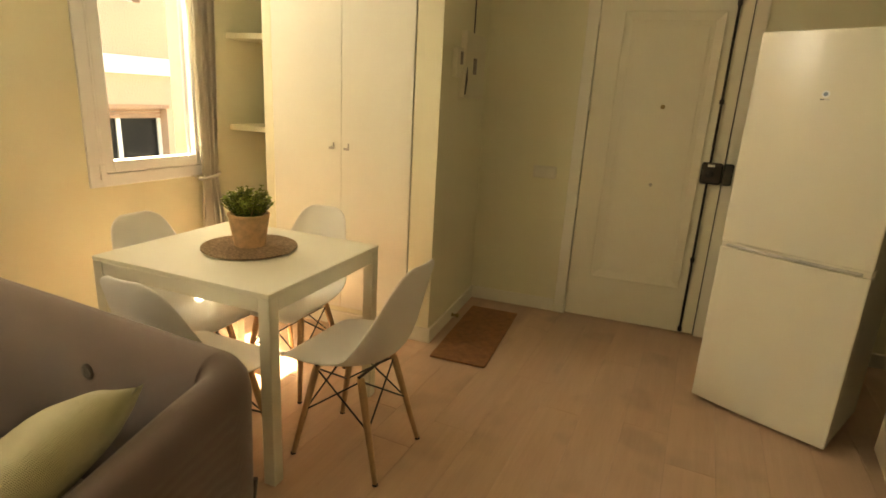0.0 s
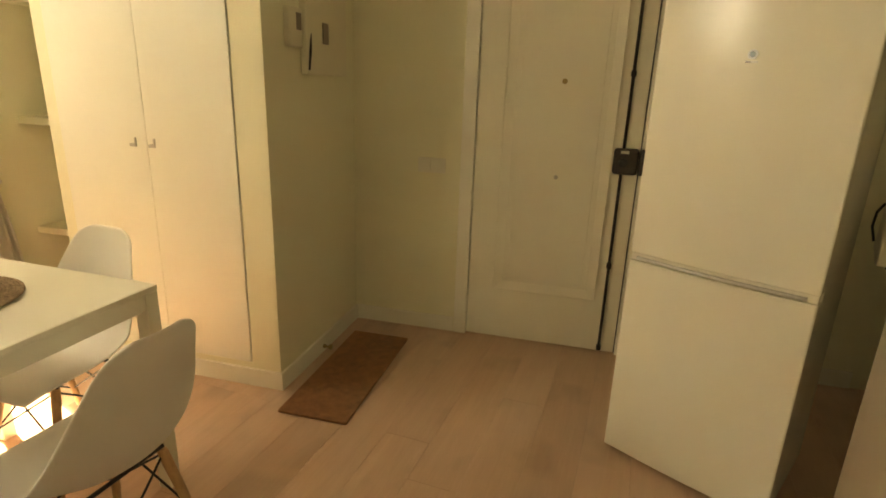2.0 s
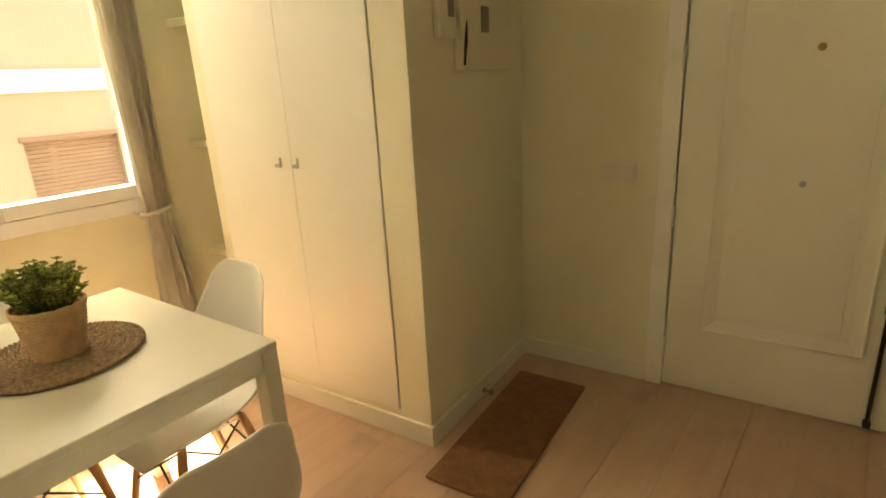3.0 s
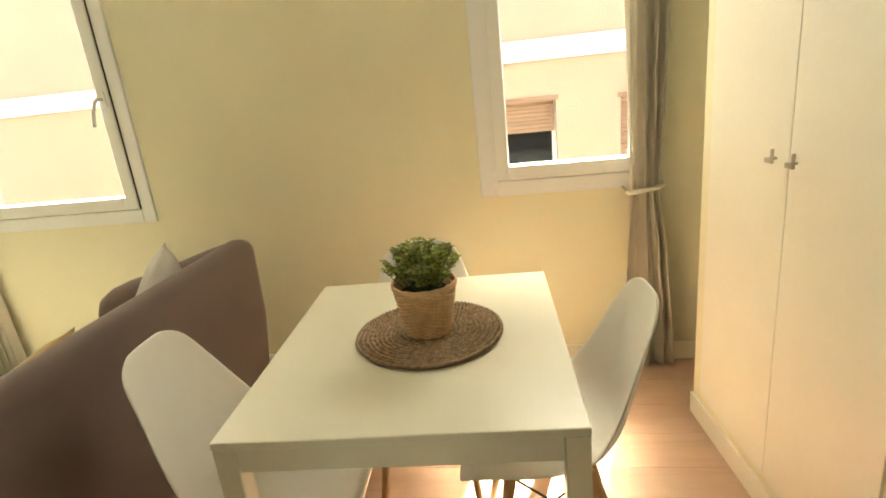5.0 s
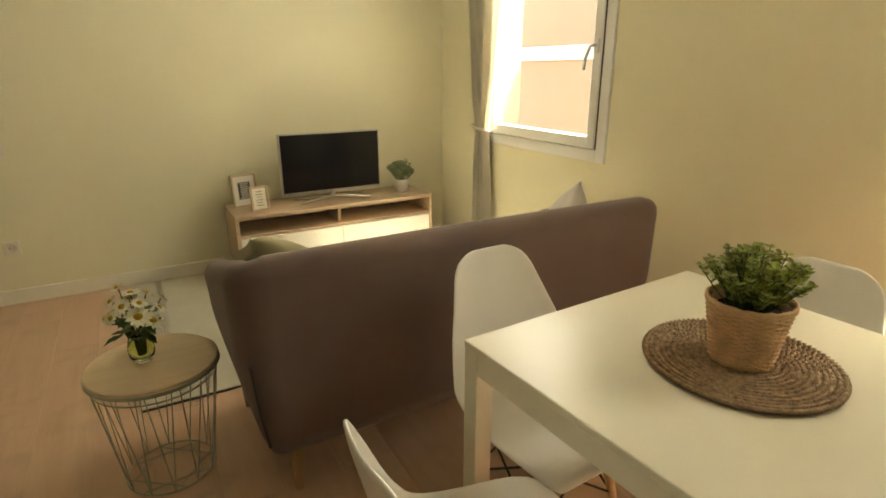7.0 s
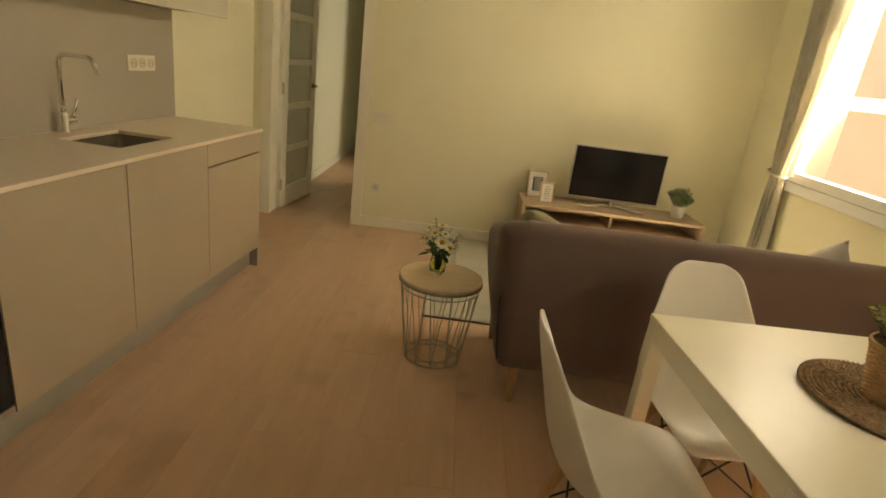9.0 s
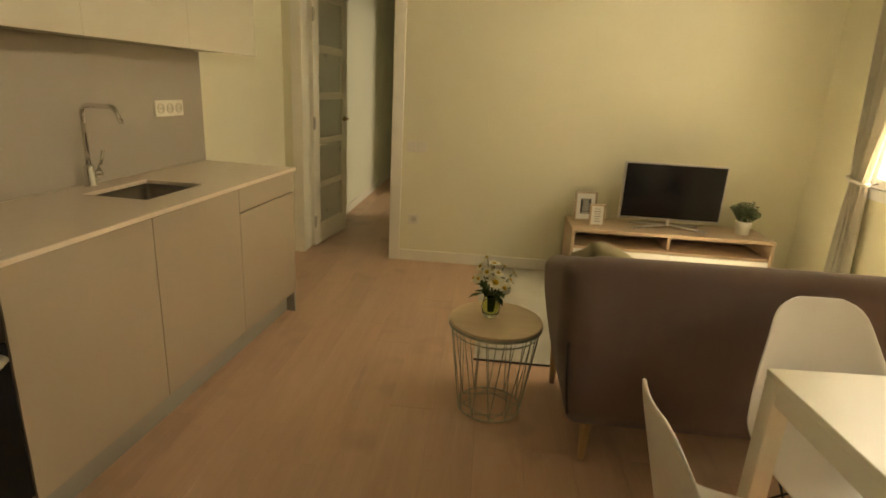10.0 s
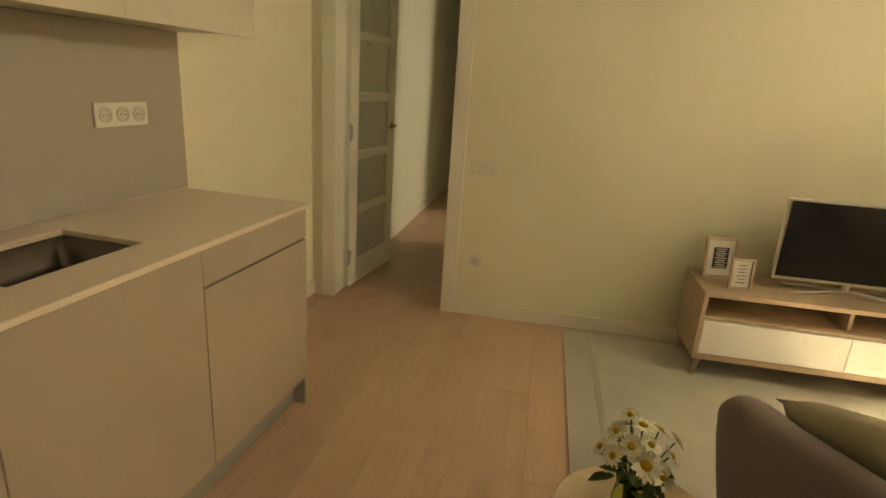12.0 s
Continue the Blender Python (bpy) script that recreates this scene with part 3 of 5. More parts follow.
# ---- glazed door to the passage ----
def glazed_door():
    d = thing("door_2", "open white door with five frosted panes", "door", kind="structure")
    bm = bmesh.new()
    for y0, y1 in ((YT, YT + 0.016), (YT - 0.156, YT - 0.14)):
        box(bm, HX[0] - 0.08, HX[0] + 0.004, y0, y1, 0, HT + 0.08)
        box(bm, HX[1] - 0.004, HX[1] + 0.08, y0, y1, 0, HT + 0.08)
        box(bm, HX[0] + 0.004, HX[1] - 0.004, y0, y1, HT - 0.004, HT + 0.08)
    part("architrave", bm, M_TRIM, d, "", 0.003)
    bm = bmesh.new()
    box(bm, HX[0] - 0.02, HX[0], YT - 0.14, YT, 0, HT)
    box(bm, HX[1], HX[1] + 0.02, YT - 0.14, YT, 0, HT)
    box(bm, HX[0] - 0.02, HX[1] + 0.02, YT - 0.14, YT, HT, HT + 0.02)
    part("jamb", bm, M_TRIM, d)
    leaf = thing("leaf", "", "")
    leaf.parent = d
    # the leaf's own axes: x from the hinge, y through its thickness
    leaf.matrix_basis = pose(HX[1] - 0.022, YT - 0.145, 0, 0, 0, 262)
    L, T = 0.66, 0.036
    st = 0.105
    zs = [0.012, 0.20]
    rails = [(0.012, 0.185)]
    n = 5
    top = 1.965
    pitch = (top - 0.185) / n
    for i in range(1, n + 1):
        z = 0.185 + pitch * i
        rails.append((z - 0.055, z) if i < n else (z - 0.02, 2.045))
    bm = bmesh.new()
    box(bm, 0.0, st, -T / 2, T / 2, 0.012, 2.045)
    box(bm, L - st, L, -T / 2, T / 2, 0.012, 2.045)
    for a, b in rails:
        box(bm, st, L - st, -T / 2, T / 2, a, b)
    part("leaf_frame", bm, M_TRIM, leaf, "", 0.004)
    for (a, b), (c, e) in zip(rails, rails[1:]):
        part("pane", bm_box(st, L - st, -0.004, 0.004, b, c), M_FROST, leaf, "frosted glass pane")
    for side in (-1, 1):
        bm = bmesh.new()
        lathe(bm, [(0.024, 0), (0.024, 0.006), (0.010, 0.010), (0.010, 0.040), (0.001, 0.040)], 18)
        tube(bm, [(0, 0, 0.036), (-0.05, 0, 0.038), (-0.11, 0, 0.036)], 0.009)
        bmesh.ops.transform(bm, matrix=pose(L - 0.055, side * T / 2, 1.03, -90 * side), verts=bm.verts)
        part("door_handle", bm, M_BRASS, leaf, "bronze lever handle", smooth=True)
    for z in (0.22, 1.02, 1.82):
        bm = bmesh.new()
        rod(bm, (-0.004, -T / 2 - 0.004, z - 0.05), (-0.004, -T / 2 - 0.004, z + 0.05), 0.007)
        box(bm, -0.006, 0.03, -T / 2 - 0.003, -T / 2 + 0.001, z - 0.04, z + 0.04)
        part("hinge", bm, M_STEEL, leaf)


glazed_door()


# ---- wardrobe and niche ----
def wardrobe():
    w = thing("wardrobe", "built-in cream wardrobe with two tall doors, reaching the ceiling", "wardrobe", NORTH)
    x0, x1, y0, y1 = -1.195, -0.100, 4.381, YD
    xp, xs = -0.245, -0.679
    part("side_panel", bm_box(x0, x0 + 0.06, y0, y1, 0, H), M_WALL, w, "", 0.003)
    part("pillar", bm_box(xp, x1, y0, y1, 0, H), M_WALL, w, "", 0.003)
    part("bottom_rail", bm_box(x0 + 0.0605, xp - 0.0005, y0 + 0.001, y0 + 0.06, 0, 0.112), M_WALL, w)
    part("top_rail", bm_box(x0 + 0.0605, xp - 0.0005, y0 + 0.001, y0 + 0.06, 2.42, H), M_WALL, w)
    part("floor_panel", bm_box(x0 + 0.0605, xp - 0.0005, y0 + 0.061, y1, 0, 0.10), M_WALL, w)
    part("meeting_strip", bm_box(xs - 0.03, xs + 0.03, y0 + 0.0185, y0 + 0.029, 0.116, 2.416), M_WARD, w)
    part("inside", bm_box(x0 + 0.061, xp - 0.001, y0 + 0.03, y0 + 0.04, 0.112, 2.42), M_DARK, w)
    for a, b, hx in ((x0 + 0.064, xs - 0.001, xs - 0.047), (xs + 0.001, xp - 0.004, xs + 0.047)):
        door = part("door", bm_box(a, b, y0 - 0.004, y0 + 0.018, 0.116, 2.416), M_WARD, w, "", 0.002)
        bm = bmesh.new()
        box(bm, hx - 0.016, hx - 0.010, y0 - 0.034, y0 - 0.003, 1.077, 1.084)
        box(bm, hx - 0.016, hx + 0.016, y0 - 0.034, y0 - 0.028, 1.072, 1.084)
        box(bm, hx + 0.010, hx + 0.016, y0 - 0.034, y0 - 0.026, 1.072, 1.110)
        part("handle", bm, M_STEEL, door, "small angled metal handle", 0.001)
    bm = bmesh.new()
    box(bm, x0, x1 + BT, y0 - BT, y0, 0, BH)
    box(bm, x1, x1 + BT, y0, YD, 0, BH)
    part("skirting", bm, M_TRIM, w, "", 0.003)


wardrobe()
bm = bmesh.new()
box(bm, -1.66, -1.195, 4.99, 5.05, 0, H)
setting("niche_back", bm, M_WALL, "cream back wall of the shelf niche", "wall", m=NORTH)
for z in (0.585, 1.145, 1.70):
    bm = bm_box(-1.62, -1.196, 4.56, 4.99, z - 0.035, z)
    s = new("niche_shelf", mesh_of("niche_shelf", bm, M_WALL))
    s.matrix_basis = NORTH
    finish(s, 0.003)
    tagged(s, "thick white shelf built into the niche", "shelf", "niche shelves")


# ---- wall fittings ----
def intercom():
    t = thing("intercom", "white wall intercom with handset and dark screen", "intercom", NORTH @ pose(-0.100, 4.60, 1.578))
    bm = bmesh.new()
    box(bm, 0, 0.028, -0.060, 0.050, -0.080, 0.075)
    part("body", bm, M_BOXES, t, "", 0.006)
    part("screen", bm_box(0.027, 0.031, -0.005, 0.035, -0.012, 0.055), M_TAUPE, t, "dark screen", 0.002)
    bm = bmesh.new()
    tube(bm, [(0.02, 0.05, -0.07), (0.03, 0.085, -0.14), (0.02, 0.10, -0.15), (0.025, 0.085, -0.02), (0.02, 0.06, 0.03)], 0.004)
    part("cord", bm, M_BOXES, t, smooth=True)


def fuse_box():
    t = thing("fuse_box", "white electrical panel with a small dark display", "fuse box", NORTH @ pose(-0.100, 4.88, 1.390))
    part("body", bm_box(0, 0.035, -0.21, -0.005, 0, 0.36), M_BOXES, t, "", 0.006)
    part("cover", bm_box(0, 0.028, 0.0, 0.21, 0, 0.36), M_BOXES, t, "", 0.005)
    part("display", bm_box(0.034, 0.040, -0.065, -0.010, 0.135, 0.225), M_TAUPE, t, "dark display", 0.002)
    bm = bmesh.new()
    tube(bm, [(0.01, -0.004, 0.36), (0.01, -0.004, 1.0)], 0.004)
    part("conduit", bm, M_IRON, t)
    bm = bmesh.new()
    tube(bm, [(0.035, -0.20, 0.02), (0.04, -0.19, 0.10), (0.03, -0.17, 0.17)], 0.006)
    part("cable", bm, M_IRON, t)


def switch(m, label, gangs, category="light switch", name="light_switch"):
    """A plate on a wall: local y points out of the wall."""
    t = thing(name, label, category, m)
    w = 0.072 * gangs + 0.008
    part("plate", bm_box(-w / 2, w / 2, 0, 0.008, -0.04, 0.04), M_APPL, t, "", 0.003)
    for i in range(gangs):
        x = (i - (gangs - 1) / 2) * 0.072
        if name == "light_switch":
            part("rocker", bm_box(x - 0.031, x + 0.031, 0.006, 0.012, -0.031, 0.031), M_APPL, t, "", 0.002)
        else:
            bm = bmesh.new()
            lathe(bm, [(0.026, 0), (0.026, 0.004), (0.022, 0.004), (0.020, 0.0008), (0.001, 0.0008)], 24)
            bmesh.ops.transform(bm, matrix=pose(x, 0.008, 0, -90), verts=bm.verts)
            s = part("socket_well", bm, M_WELL, t)
            bm = bmesh.new()
            for q in (-0.0095, 0.0095):
                rod(bm, (x + q, 0.0075, 0), (x + q, 0.0100, 0), 0.0024)
            part("contacts", bm, M_BLACK, s)
    return t


intercom()
fuse_box()
switch(NORTH @ pose(0.345, YD, 0.952, 0, 0, 180), "white double light switch beside the entrance door", 2)
switch(pose(1.351, YT, 0.905), "white double light switch beside the passage door", 2)
switch(pose(1.356, YT, 0.340), "white wall socket above the skirting", 1, "socket", "wall_socket")
switch(KITCHEN @ pose(2.498, 1.575, 1.172, 0, 0, 90), "white triple socket on the grey splashback", 3, "socket", "wall_socket")
bm = bmesh.new()
lathe(bm, [(0.012, 0), (0.012, 0.006), (0.007, 0.01), (0.007, 0.03), (0.014, 0.032), (0.014, 0.045), (0.002, 0.047)], 16)
bmesh.ops.transform(bm, matrix=NORTH @ pose(BT - 0.100, 4.78, 0.03, 0, 90), verts=bm.verts)
s = new("door_stop", mesh_of("door_stop", bm, M_BRASS, True))
tagged(s, "small brass door stop on the skirting", "door stop")


# ---- curtains ----
def curtain(y_top, y_tie, y_foot, z_tie, tie_side, seed):
    """A pleated panel gathered by a tieback."""
    rnd = random.Random(seed)
    c = thing("curtain", "beige linen curtain gathered with a tieback, touching the floor", "curtain", group="window curtains")
    bm = bmesh.new()
    nu, nv = 90, 48
    folds = 3.4
    ph = [rnd.uniform(-0.5, 0.5) for _ in range(8)]
    z1 = 2.48
    rows = []
    for j in range(nv + 1):
        z = 0.012 + (z1 - 0.012) * j / nv
        if z >= z_tie:
            k = min(1, (z - z_tie) / (z1 - z_tie))
            k = 1 - (1 - k) ** 1.8
            a = y_tie[0] + (y_top[0] - y_tie[0]) * k
            b = y_tie[1] + (y_top[1] - y_tie[1]) * k
        else:
            k = min(1, (z_tie - z) / z_tie)
            k = 1 - (1 - k) ** 1.6
            a = y_tie[0] + (y_foot[0] - y_tie[0]) * k
            b = y_tie[1] + (y_foot[1] - y_tie[1]) * k
        squeeze = math.exp(-((z - z_tie) / 0.12) ** 2)
        amp = 0.024 * (1 - 0.35 * squeeze)
        row = []
        for i in range(nu + 1):
            u = i / nu
            w = u * folds + 0.35 * math.sin(5 * u + z * 0.9 + seed) + 0.08 * ph[int(u * 7)]
            x = XW + 0.075 + amp * (math.sin(2 * math.pi * w) + 0.25 * math.sin(4 * math.pi * w + 1.0 + z))
            y = a + (b - a) * u + 0.012 * math.sin(2 * math.pi * w + 1.3) * (1 - squeeze)
            row.append(bm.verts.new((x, y, z)))
        rows.append(row)
    for r0, r1 in zip(rows, rows[1:]):
        for i in range(nu):
            bm.faces.new((r0[i], r0[i + 1], r1[i + 1], r1[i]))
    part("fabric", bm, M_CURT, c, "", 0, True, 0.003)
    bm = bmesh.new()
    n = 20
    mid, half = (y_tie[0] + y_tie[1]) / 2, (y_tie[1] - y_tie[0]) / 2 + 0.004
    pts = [(XW + 0.075 + 0.036 * math.cos(2 * math.pi * i / n), mid + half * math.sin(2 * math.pi * i / n), z_tie + 0.012 * math.sin(2 * math.pi * i / n) * tie_side) for i in range(n)]
    tube(bm, pts, 0.011, 8, True)
    part("tieback", bm, M_CURT, c, "matching cloth tieback", 0, True)
    hook = bmesh.new()
    ye = mid - half * tie_side
    tube(hook, [(XW, ye - 0.012 * tie_side, z_tie), (XW + 0.03, ye - 0.012 * tie_side, z_tie), (XW + 0.045, ye - 0.004 * tie_side, z_tie - 0.006)], 0.005)
    part("hook", hook, M_SILVER, c)


curtain((0.52, 1.06), (0.685, 0.86), (0.675, 0.895), 0.94, -1, 3)
curtain((4.04, 4.27), (4.085, 4.215), (4.06, 4.29), 0.845, 1, 8)


# ---- kitchen ----
XF = 1.95
CZ0, CZ1, WZ1 = 0.15, 0.853, 0.871


def base_cabinet(y0, y1, label, strip=0.0):
    c = thing("base_cabinet", label, "kitchen cabinet", KITCHEN, group="kitchen base units")
    part("body", bm_box(XF + 0.020, 2.50, y0 + 0.001, y1 - 0.001, CZ0, 0.66 if y0 == 1.900 else CZ1 - 0.001), M_CAB, c)
    g = 0.002
    if strip:
        part("top_panel", bm_box(XF, XF + 0.019, y0 + g, y1 - g, strip + 0.004, CZ1 - 0.004), M_CAB, c, "", 0.0015)
        part("grip_shadow_gap", bm_box(XF + 0.012, XF + 0.0195, y0 + g, y1 - g, strip - 0.004, strip + 0.004), M_BLACK, c)
        part("door", bm_box(XF, XF + 0.019, y0 + g, y1 - g, CZ0 - 0.02, strip - 0.004), M_CAB, c, "", 0.0015)
    else:
        part("door", bm_box(XF, XF + 0.019, y0 + g, y1 - g, CZ0 - 0.02, CZ1 - 0.004), M_CAB, c, "", 0.0015)
    return c


base_cabinet(1.300, 1.900, "taupe gloss base unit with a fixed top panel", 0.735)
base_cabinet(1.900, 2.500, "taupe gloss base unit under the sink")
base_cabinet(2.500, 3.100, "taupe gloss base unit beside the oven")
f = thing("filler_panel", "narrow taupe gloss filler at the oven", "kitchen cabinet", KITCHEN, group="kitchen base units")
part("panel", bm_box(XF, XF + 0.019, 3.901, 4.300, CZ0 - 0.05, CZ1 - 0.002), M_CAB, f, "", 0.0015)
part("end_panel", bm_box(XF + 0.020, 2.50, 4.281, 4.300, CZ0 - 0.05, CZ1 - 0.002), M_CAB, f, "", 0.0015)
part("corner_support", bm_box(2.20, 2.50, 4.305, 4.80, 0, CZ1 - 0.002), M_CAB, f)
p = thing("plinth", "grey plinth boards under the kitchen units", "plinth", KITCHEN)
part("board", bm_box(XF + 0.055, XF + 0.072, 1.300, 4.300, 0, CZ0 - 0.001), M_PLINTH, p)
part("end_board", bm_box(XF + 0.075, 2.50, 1.303, 1.319, 0, CZ0 - 0.001), M_PLINTH, p)
part("foot_panel", bm_box(XF + 0.004, XF + 0.054, 1.300, 1.318, 0, CZ0 - 0.021), M_PLINTH, p)


def worktop():
    w = thing("worktop", "pale quartz worktop along the kitchen wall", "worktop", KITCHEN)
    sx0, sx1, sy0, sy1 = 2.095, 2.375, 1.953, 2.332
    y0, y1 = 1.285, 4.315
    bm = bmesh.new()
    xs, yy = [XF - 0.010, sx0, sx1, 2.50], [y0, sy0, sy1, y1]
    grid = {}
    for k, z in enumerate((CZ1, WZ1)):
        for i, x in enumerate(xs):
            for j, y in enumerate(yy):
                grid[i, j, k] = bm.verts.new((x, y, z))
    for i in range(3):
        for j in range(3):
            if (i, j) == (1, 1):
                continue
            bm.faces.new([grid[i, j, 1], grid[i + 1, j, 1], grid[i + 1, j + 1, 1], grid[i, j + 1, 1]])
            bm.faces.new([grid[i, j, 0], grid[i, j + 1, 0], grid[i + 1, j + 1, 0], grid[i + 1, j, 0]])
    def wall(path):
        for (a, b), (c, d) in zip(path, path[1:]):
            bm.faces.new([grid[a, b, 0], grid[c, d, 0], grid[c, d, 1], grid[a, b, 1]])
    wall([(0, 0), (1, 0), (2, 0), (3, 0), (3, 1), (3, 2), (3, 3), (2, 3), (1, 3), (0, 3), (0, 2), (0, 1), (0, 0)])
    wall([(1, 1), (2, 1), (2, 2), (1, 2), (1, 1)])
    part("slab", bm, M_TOP, w, "", 0.003)
    bm = bmesh.new()
    corner = [(1.975, y1 + 0.001), (2.50, y1 + 0.001), (2.50, 4.84), (2.12, 4.84)]
    loft(bm, [[Vector((a, b, z)) for a, b in corner] for z in (CZ1, WZ1)])
    part("corner_piece", bm, M_TOP, w, "", 0.003)
    s = thing("sink", "undermounted stainless steel sink", "sink", KITCHEN)
    bm = bmesh.new()
    def rr(z, inset):
        r = 0.03
        pts = []
        for cx, cy, a in ((sx1 - r, sy1 - r, 0), (sx0 + r, sy1 - r, 90), (sx0 + r, sy0 + r, 180), (sx1 - r, sy0 + r, 270)):
            for i in range(6):
                t = radians(a + 18 * i)
                pts.append(Vector((cx + (r - inset) * math.cos(t), cy + (r - inset) * math.sin(t), z)))
        return pts
    loft(bm, [rr(CZ1 - 0.001, -0.012), rr(CZ1 - 0.002, 0.001), rr(0.73, 0.004), rr(0.70, 0.014), rr(0.692, 0.024)], caps=False)
    lp = rr(0.692, 0.024)
    bm.faces.new([bm.verts.new(q) for q in lp])
    # the shade inside the bowl is put into its dark steel colour
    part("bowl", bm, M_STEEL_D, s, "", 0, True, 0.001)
    bm = bmesh.new()
    lathe(bm, [(0.04, 0.0), (0.04, 0.004), (0.03, 0.004), (0.026, 0.001), (0.002, 0.001)], 24, (2.23, 2.225, 0.693))
    part("drain", bm, M_CHROME, s)


worktop()


def faucet():
    t = thing("faucet", "chrome kitchen mixer with a square swan neck", "faucet", KITCHEN @ pose(2.456, 2.190, WZ1, 0, 0, -4))
    bm = bmesh.new()
    lathe(bm, [(0.026, 0), (0.026, 0.006), (0.020, 0.010), (0.020, 0.085), (0.016, 0.092), (0.002, 0.092)], 24)
    part("base", bm, M_CHROME, t, "", 0, True)
    bm = bmesh.new()
    pts = [(0, 0, 0.08), (0, 0, 0.30)]
    for i in range(1, 7):
        a = radians(90 * i / 6)
        pts.append((-0.035 * (1 - math.cos(a)), 0, 0.30 + 0.035 * math.sin(a)))
    pts += [(-0.14, 0, 0.335)]
    for i in range(1, 5):
        a = radians(65 * i / 4)
        pts.append((-0.14 - 0.03 * math.sin(a), 0, 0.335 - 0.03 * (1 - math.cos(a))))
    pts.append((-0.19, 0, 0.275))
    tube(bm, pts, 0.0098, 14)
    part("spout", bm, M_CHROME, t, "", 0, True)
    bm = bmesh.new()
    rod(bm, (0, -0.02, 0.05), (0, -0.055, 0.05), 0.016, 0.016, 18)
    tube(bm, [(0, -0.045, 0.06), (-0.01, -0.06, 0.11), (-0.015, -0.065, 0.145)], 0.007)
    part("lever", bm, M_CHROME, t, "", 0, True)


faucet()
bm = bm_box(2.50, 2.519, 1.270, 5.02, WZ1, 1.465)
s = new("backsplash", mesh_of("backsplash", bm, M_SPLASH))
s.matrix_basis = KITCHEN
finish(s, 0.002)
tagged(s, "plain grey splashback panel behind the worktop", "splashback")


def upper_cabinet(y0, y1):
    c = thing("wall_cabinet", "cream gloss wall cabinet above the worktop", "kitchen cabinet", KITCHEN, group="kitchen wall units")
    part("body", bm_box(2.195, 2.519, y0 + 0.001, y1 - 0.001, 1.466, 2.22), M_UPPER, c)
    part("door", bm_box(2.175, 2.194, y0 + 0.0005, y1 - 0.0005, 1.456, 2.22), M_UPPER, c, "", 0.0015)
    return c


for a, b in ((1.25, 1.85), (1.85, 2.45), (2.45, 3.05), (3.65, 4.155)):
    upper_cabinet(a, b)


def hood():
    t = thing("cooker_hood", "slim cooker hood between the wall cabinets", "cooker hood", KITCHEN)
    part("casing", bm_box(2.185, 2.519, 3.052, 3.648, 1.56, 2.22), M_UPPER, t, "", 0.002)
    part("visor", bm_box(2.10, 2.519, 3.054, 3.646, 1.515, 1.556), M_STEEL, t, "brushed steel visor", 0.004)
    part("filter", bm_box(2.16, 2.48, 3.09, 3.61, 1.509, 1.516), M_IRON, t)


hood()


def hob():
    t = thing("hob", "black glass ceramic hob set in the worktop", "hob", KITCHEN)
    bm = bmesh.new()
    slab(bm, 2.005, 2.470, 3.150, 3.930, WZ1, WZ1 + 0.006, 0.01)
    part("glass_plate", bm, M_BLACK_GLASS, t)
    for x, y, r in ((2.12, 3.30, 0.09), (2.12, 3.63, 0.07), (2.35, 3.30, 0.07), (2.35, 3.63, 0.09)):
        bm = bmesh.new()
        lathe(bm, [(r, 0), (r, 0.0008), (r - 0.003, 0.0008), (r - 0.003, 0)], 40, (x, y, WZ1 + 0.006), caps=False)
        part("cooking_zone", bm, M_STEEL_D, t, "thin zone ring")


hob()


def oven():
    t = thing("oven", "built-in steel oven with black glass door", "oven", KITCHEN @ pose(XF, 3.100, 0))
    L = 0.80
    part("carcass", bm_box(0.025, 0.53, 0.002, L - 0.002, CZ0, CZ1 - 0.001), M_IRON, t)
    part("control_panel", bm_box(0.0, 0.024, 0.003, L - 0.003, 0.655, 0.776), M_PANEL, t, "", 0.002)
    for i in range(4):
        z = 0.783 + 0.0145 * i
        part("vent_slat", bm_box(0.0, 0.020, 0.006, L - 0.006, z, z + 0.0085), M_STEEL_D, t, "", 0.001)
    part("vent_back", bm_box(0.0205, 0.0245, 0.006, L - 0.006, 0.778, CZ1 - 0.003), M_BLACK, t)
    for y in (0.12, 0.33, 0.40, 0.54, 0.68):
        if 0.35 < y < 0.45:
            continue
        bm = bmesh.new()
        lathe(bm, [(0.021, 0), (0.021, 0.004), (0.017, 0.008), (0.016, 0.026), (0.012, 0.030), (0.001, 0.030)], 20)
        bmesh.ops.transform(bm, matrix=pose(0, y, 0.742, 0, -90), verts=bm.verts)
        k = part("knob", bm, M_STEEL_D, t, "", 0, True)
        part("pointer", bm_box(-0.032, -0.029, y - 0.002, y + 0.002, 0.742, 0.757), M_BLACK, k)
    door = part("door", bm_box(0.0, 0.024, 0.004, L - 0.004, 0.165, 0.652), M_BLACK_GLASS, t, "black glass door", 0.003)
    bm = bmesh.new()
    n = 18
    pts = [(-0.012 - 0.038 * math.sin(math.pi * i / n) ** 0.6, 0.03 + (L - 0.06) * i / n, 0.615 - 0.03 * math.sin(math.pi * i / n)) for i in range(n + 1)]
    tube(bm, [(0.0, 0.03, 0.615)] + pts + [(0.0, L - 0.03, 0.615)], 0.012, 10)
    part("handle", bm, M_SILVER, door, "bowed silver handle", 0, True)
    part("lower_trim", bm_box(0.0, 0.02, 0.004, L - 0.004, 0.132, 0.160), M_STEEL, t, "", 0.002)


oven()


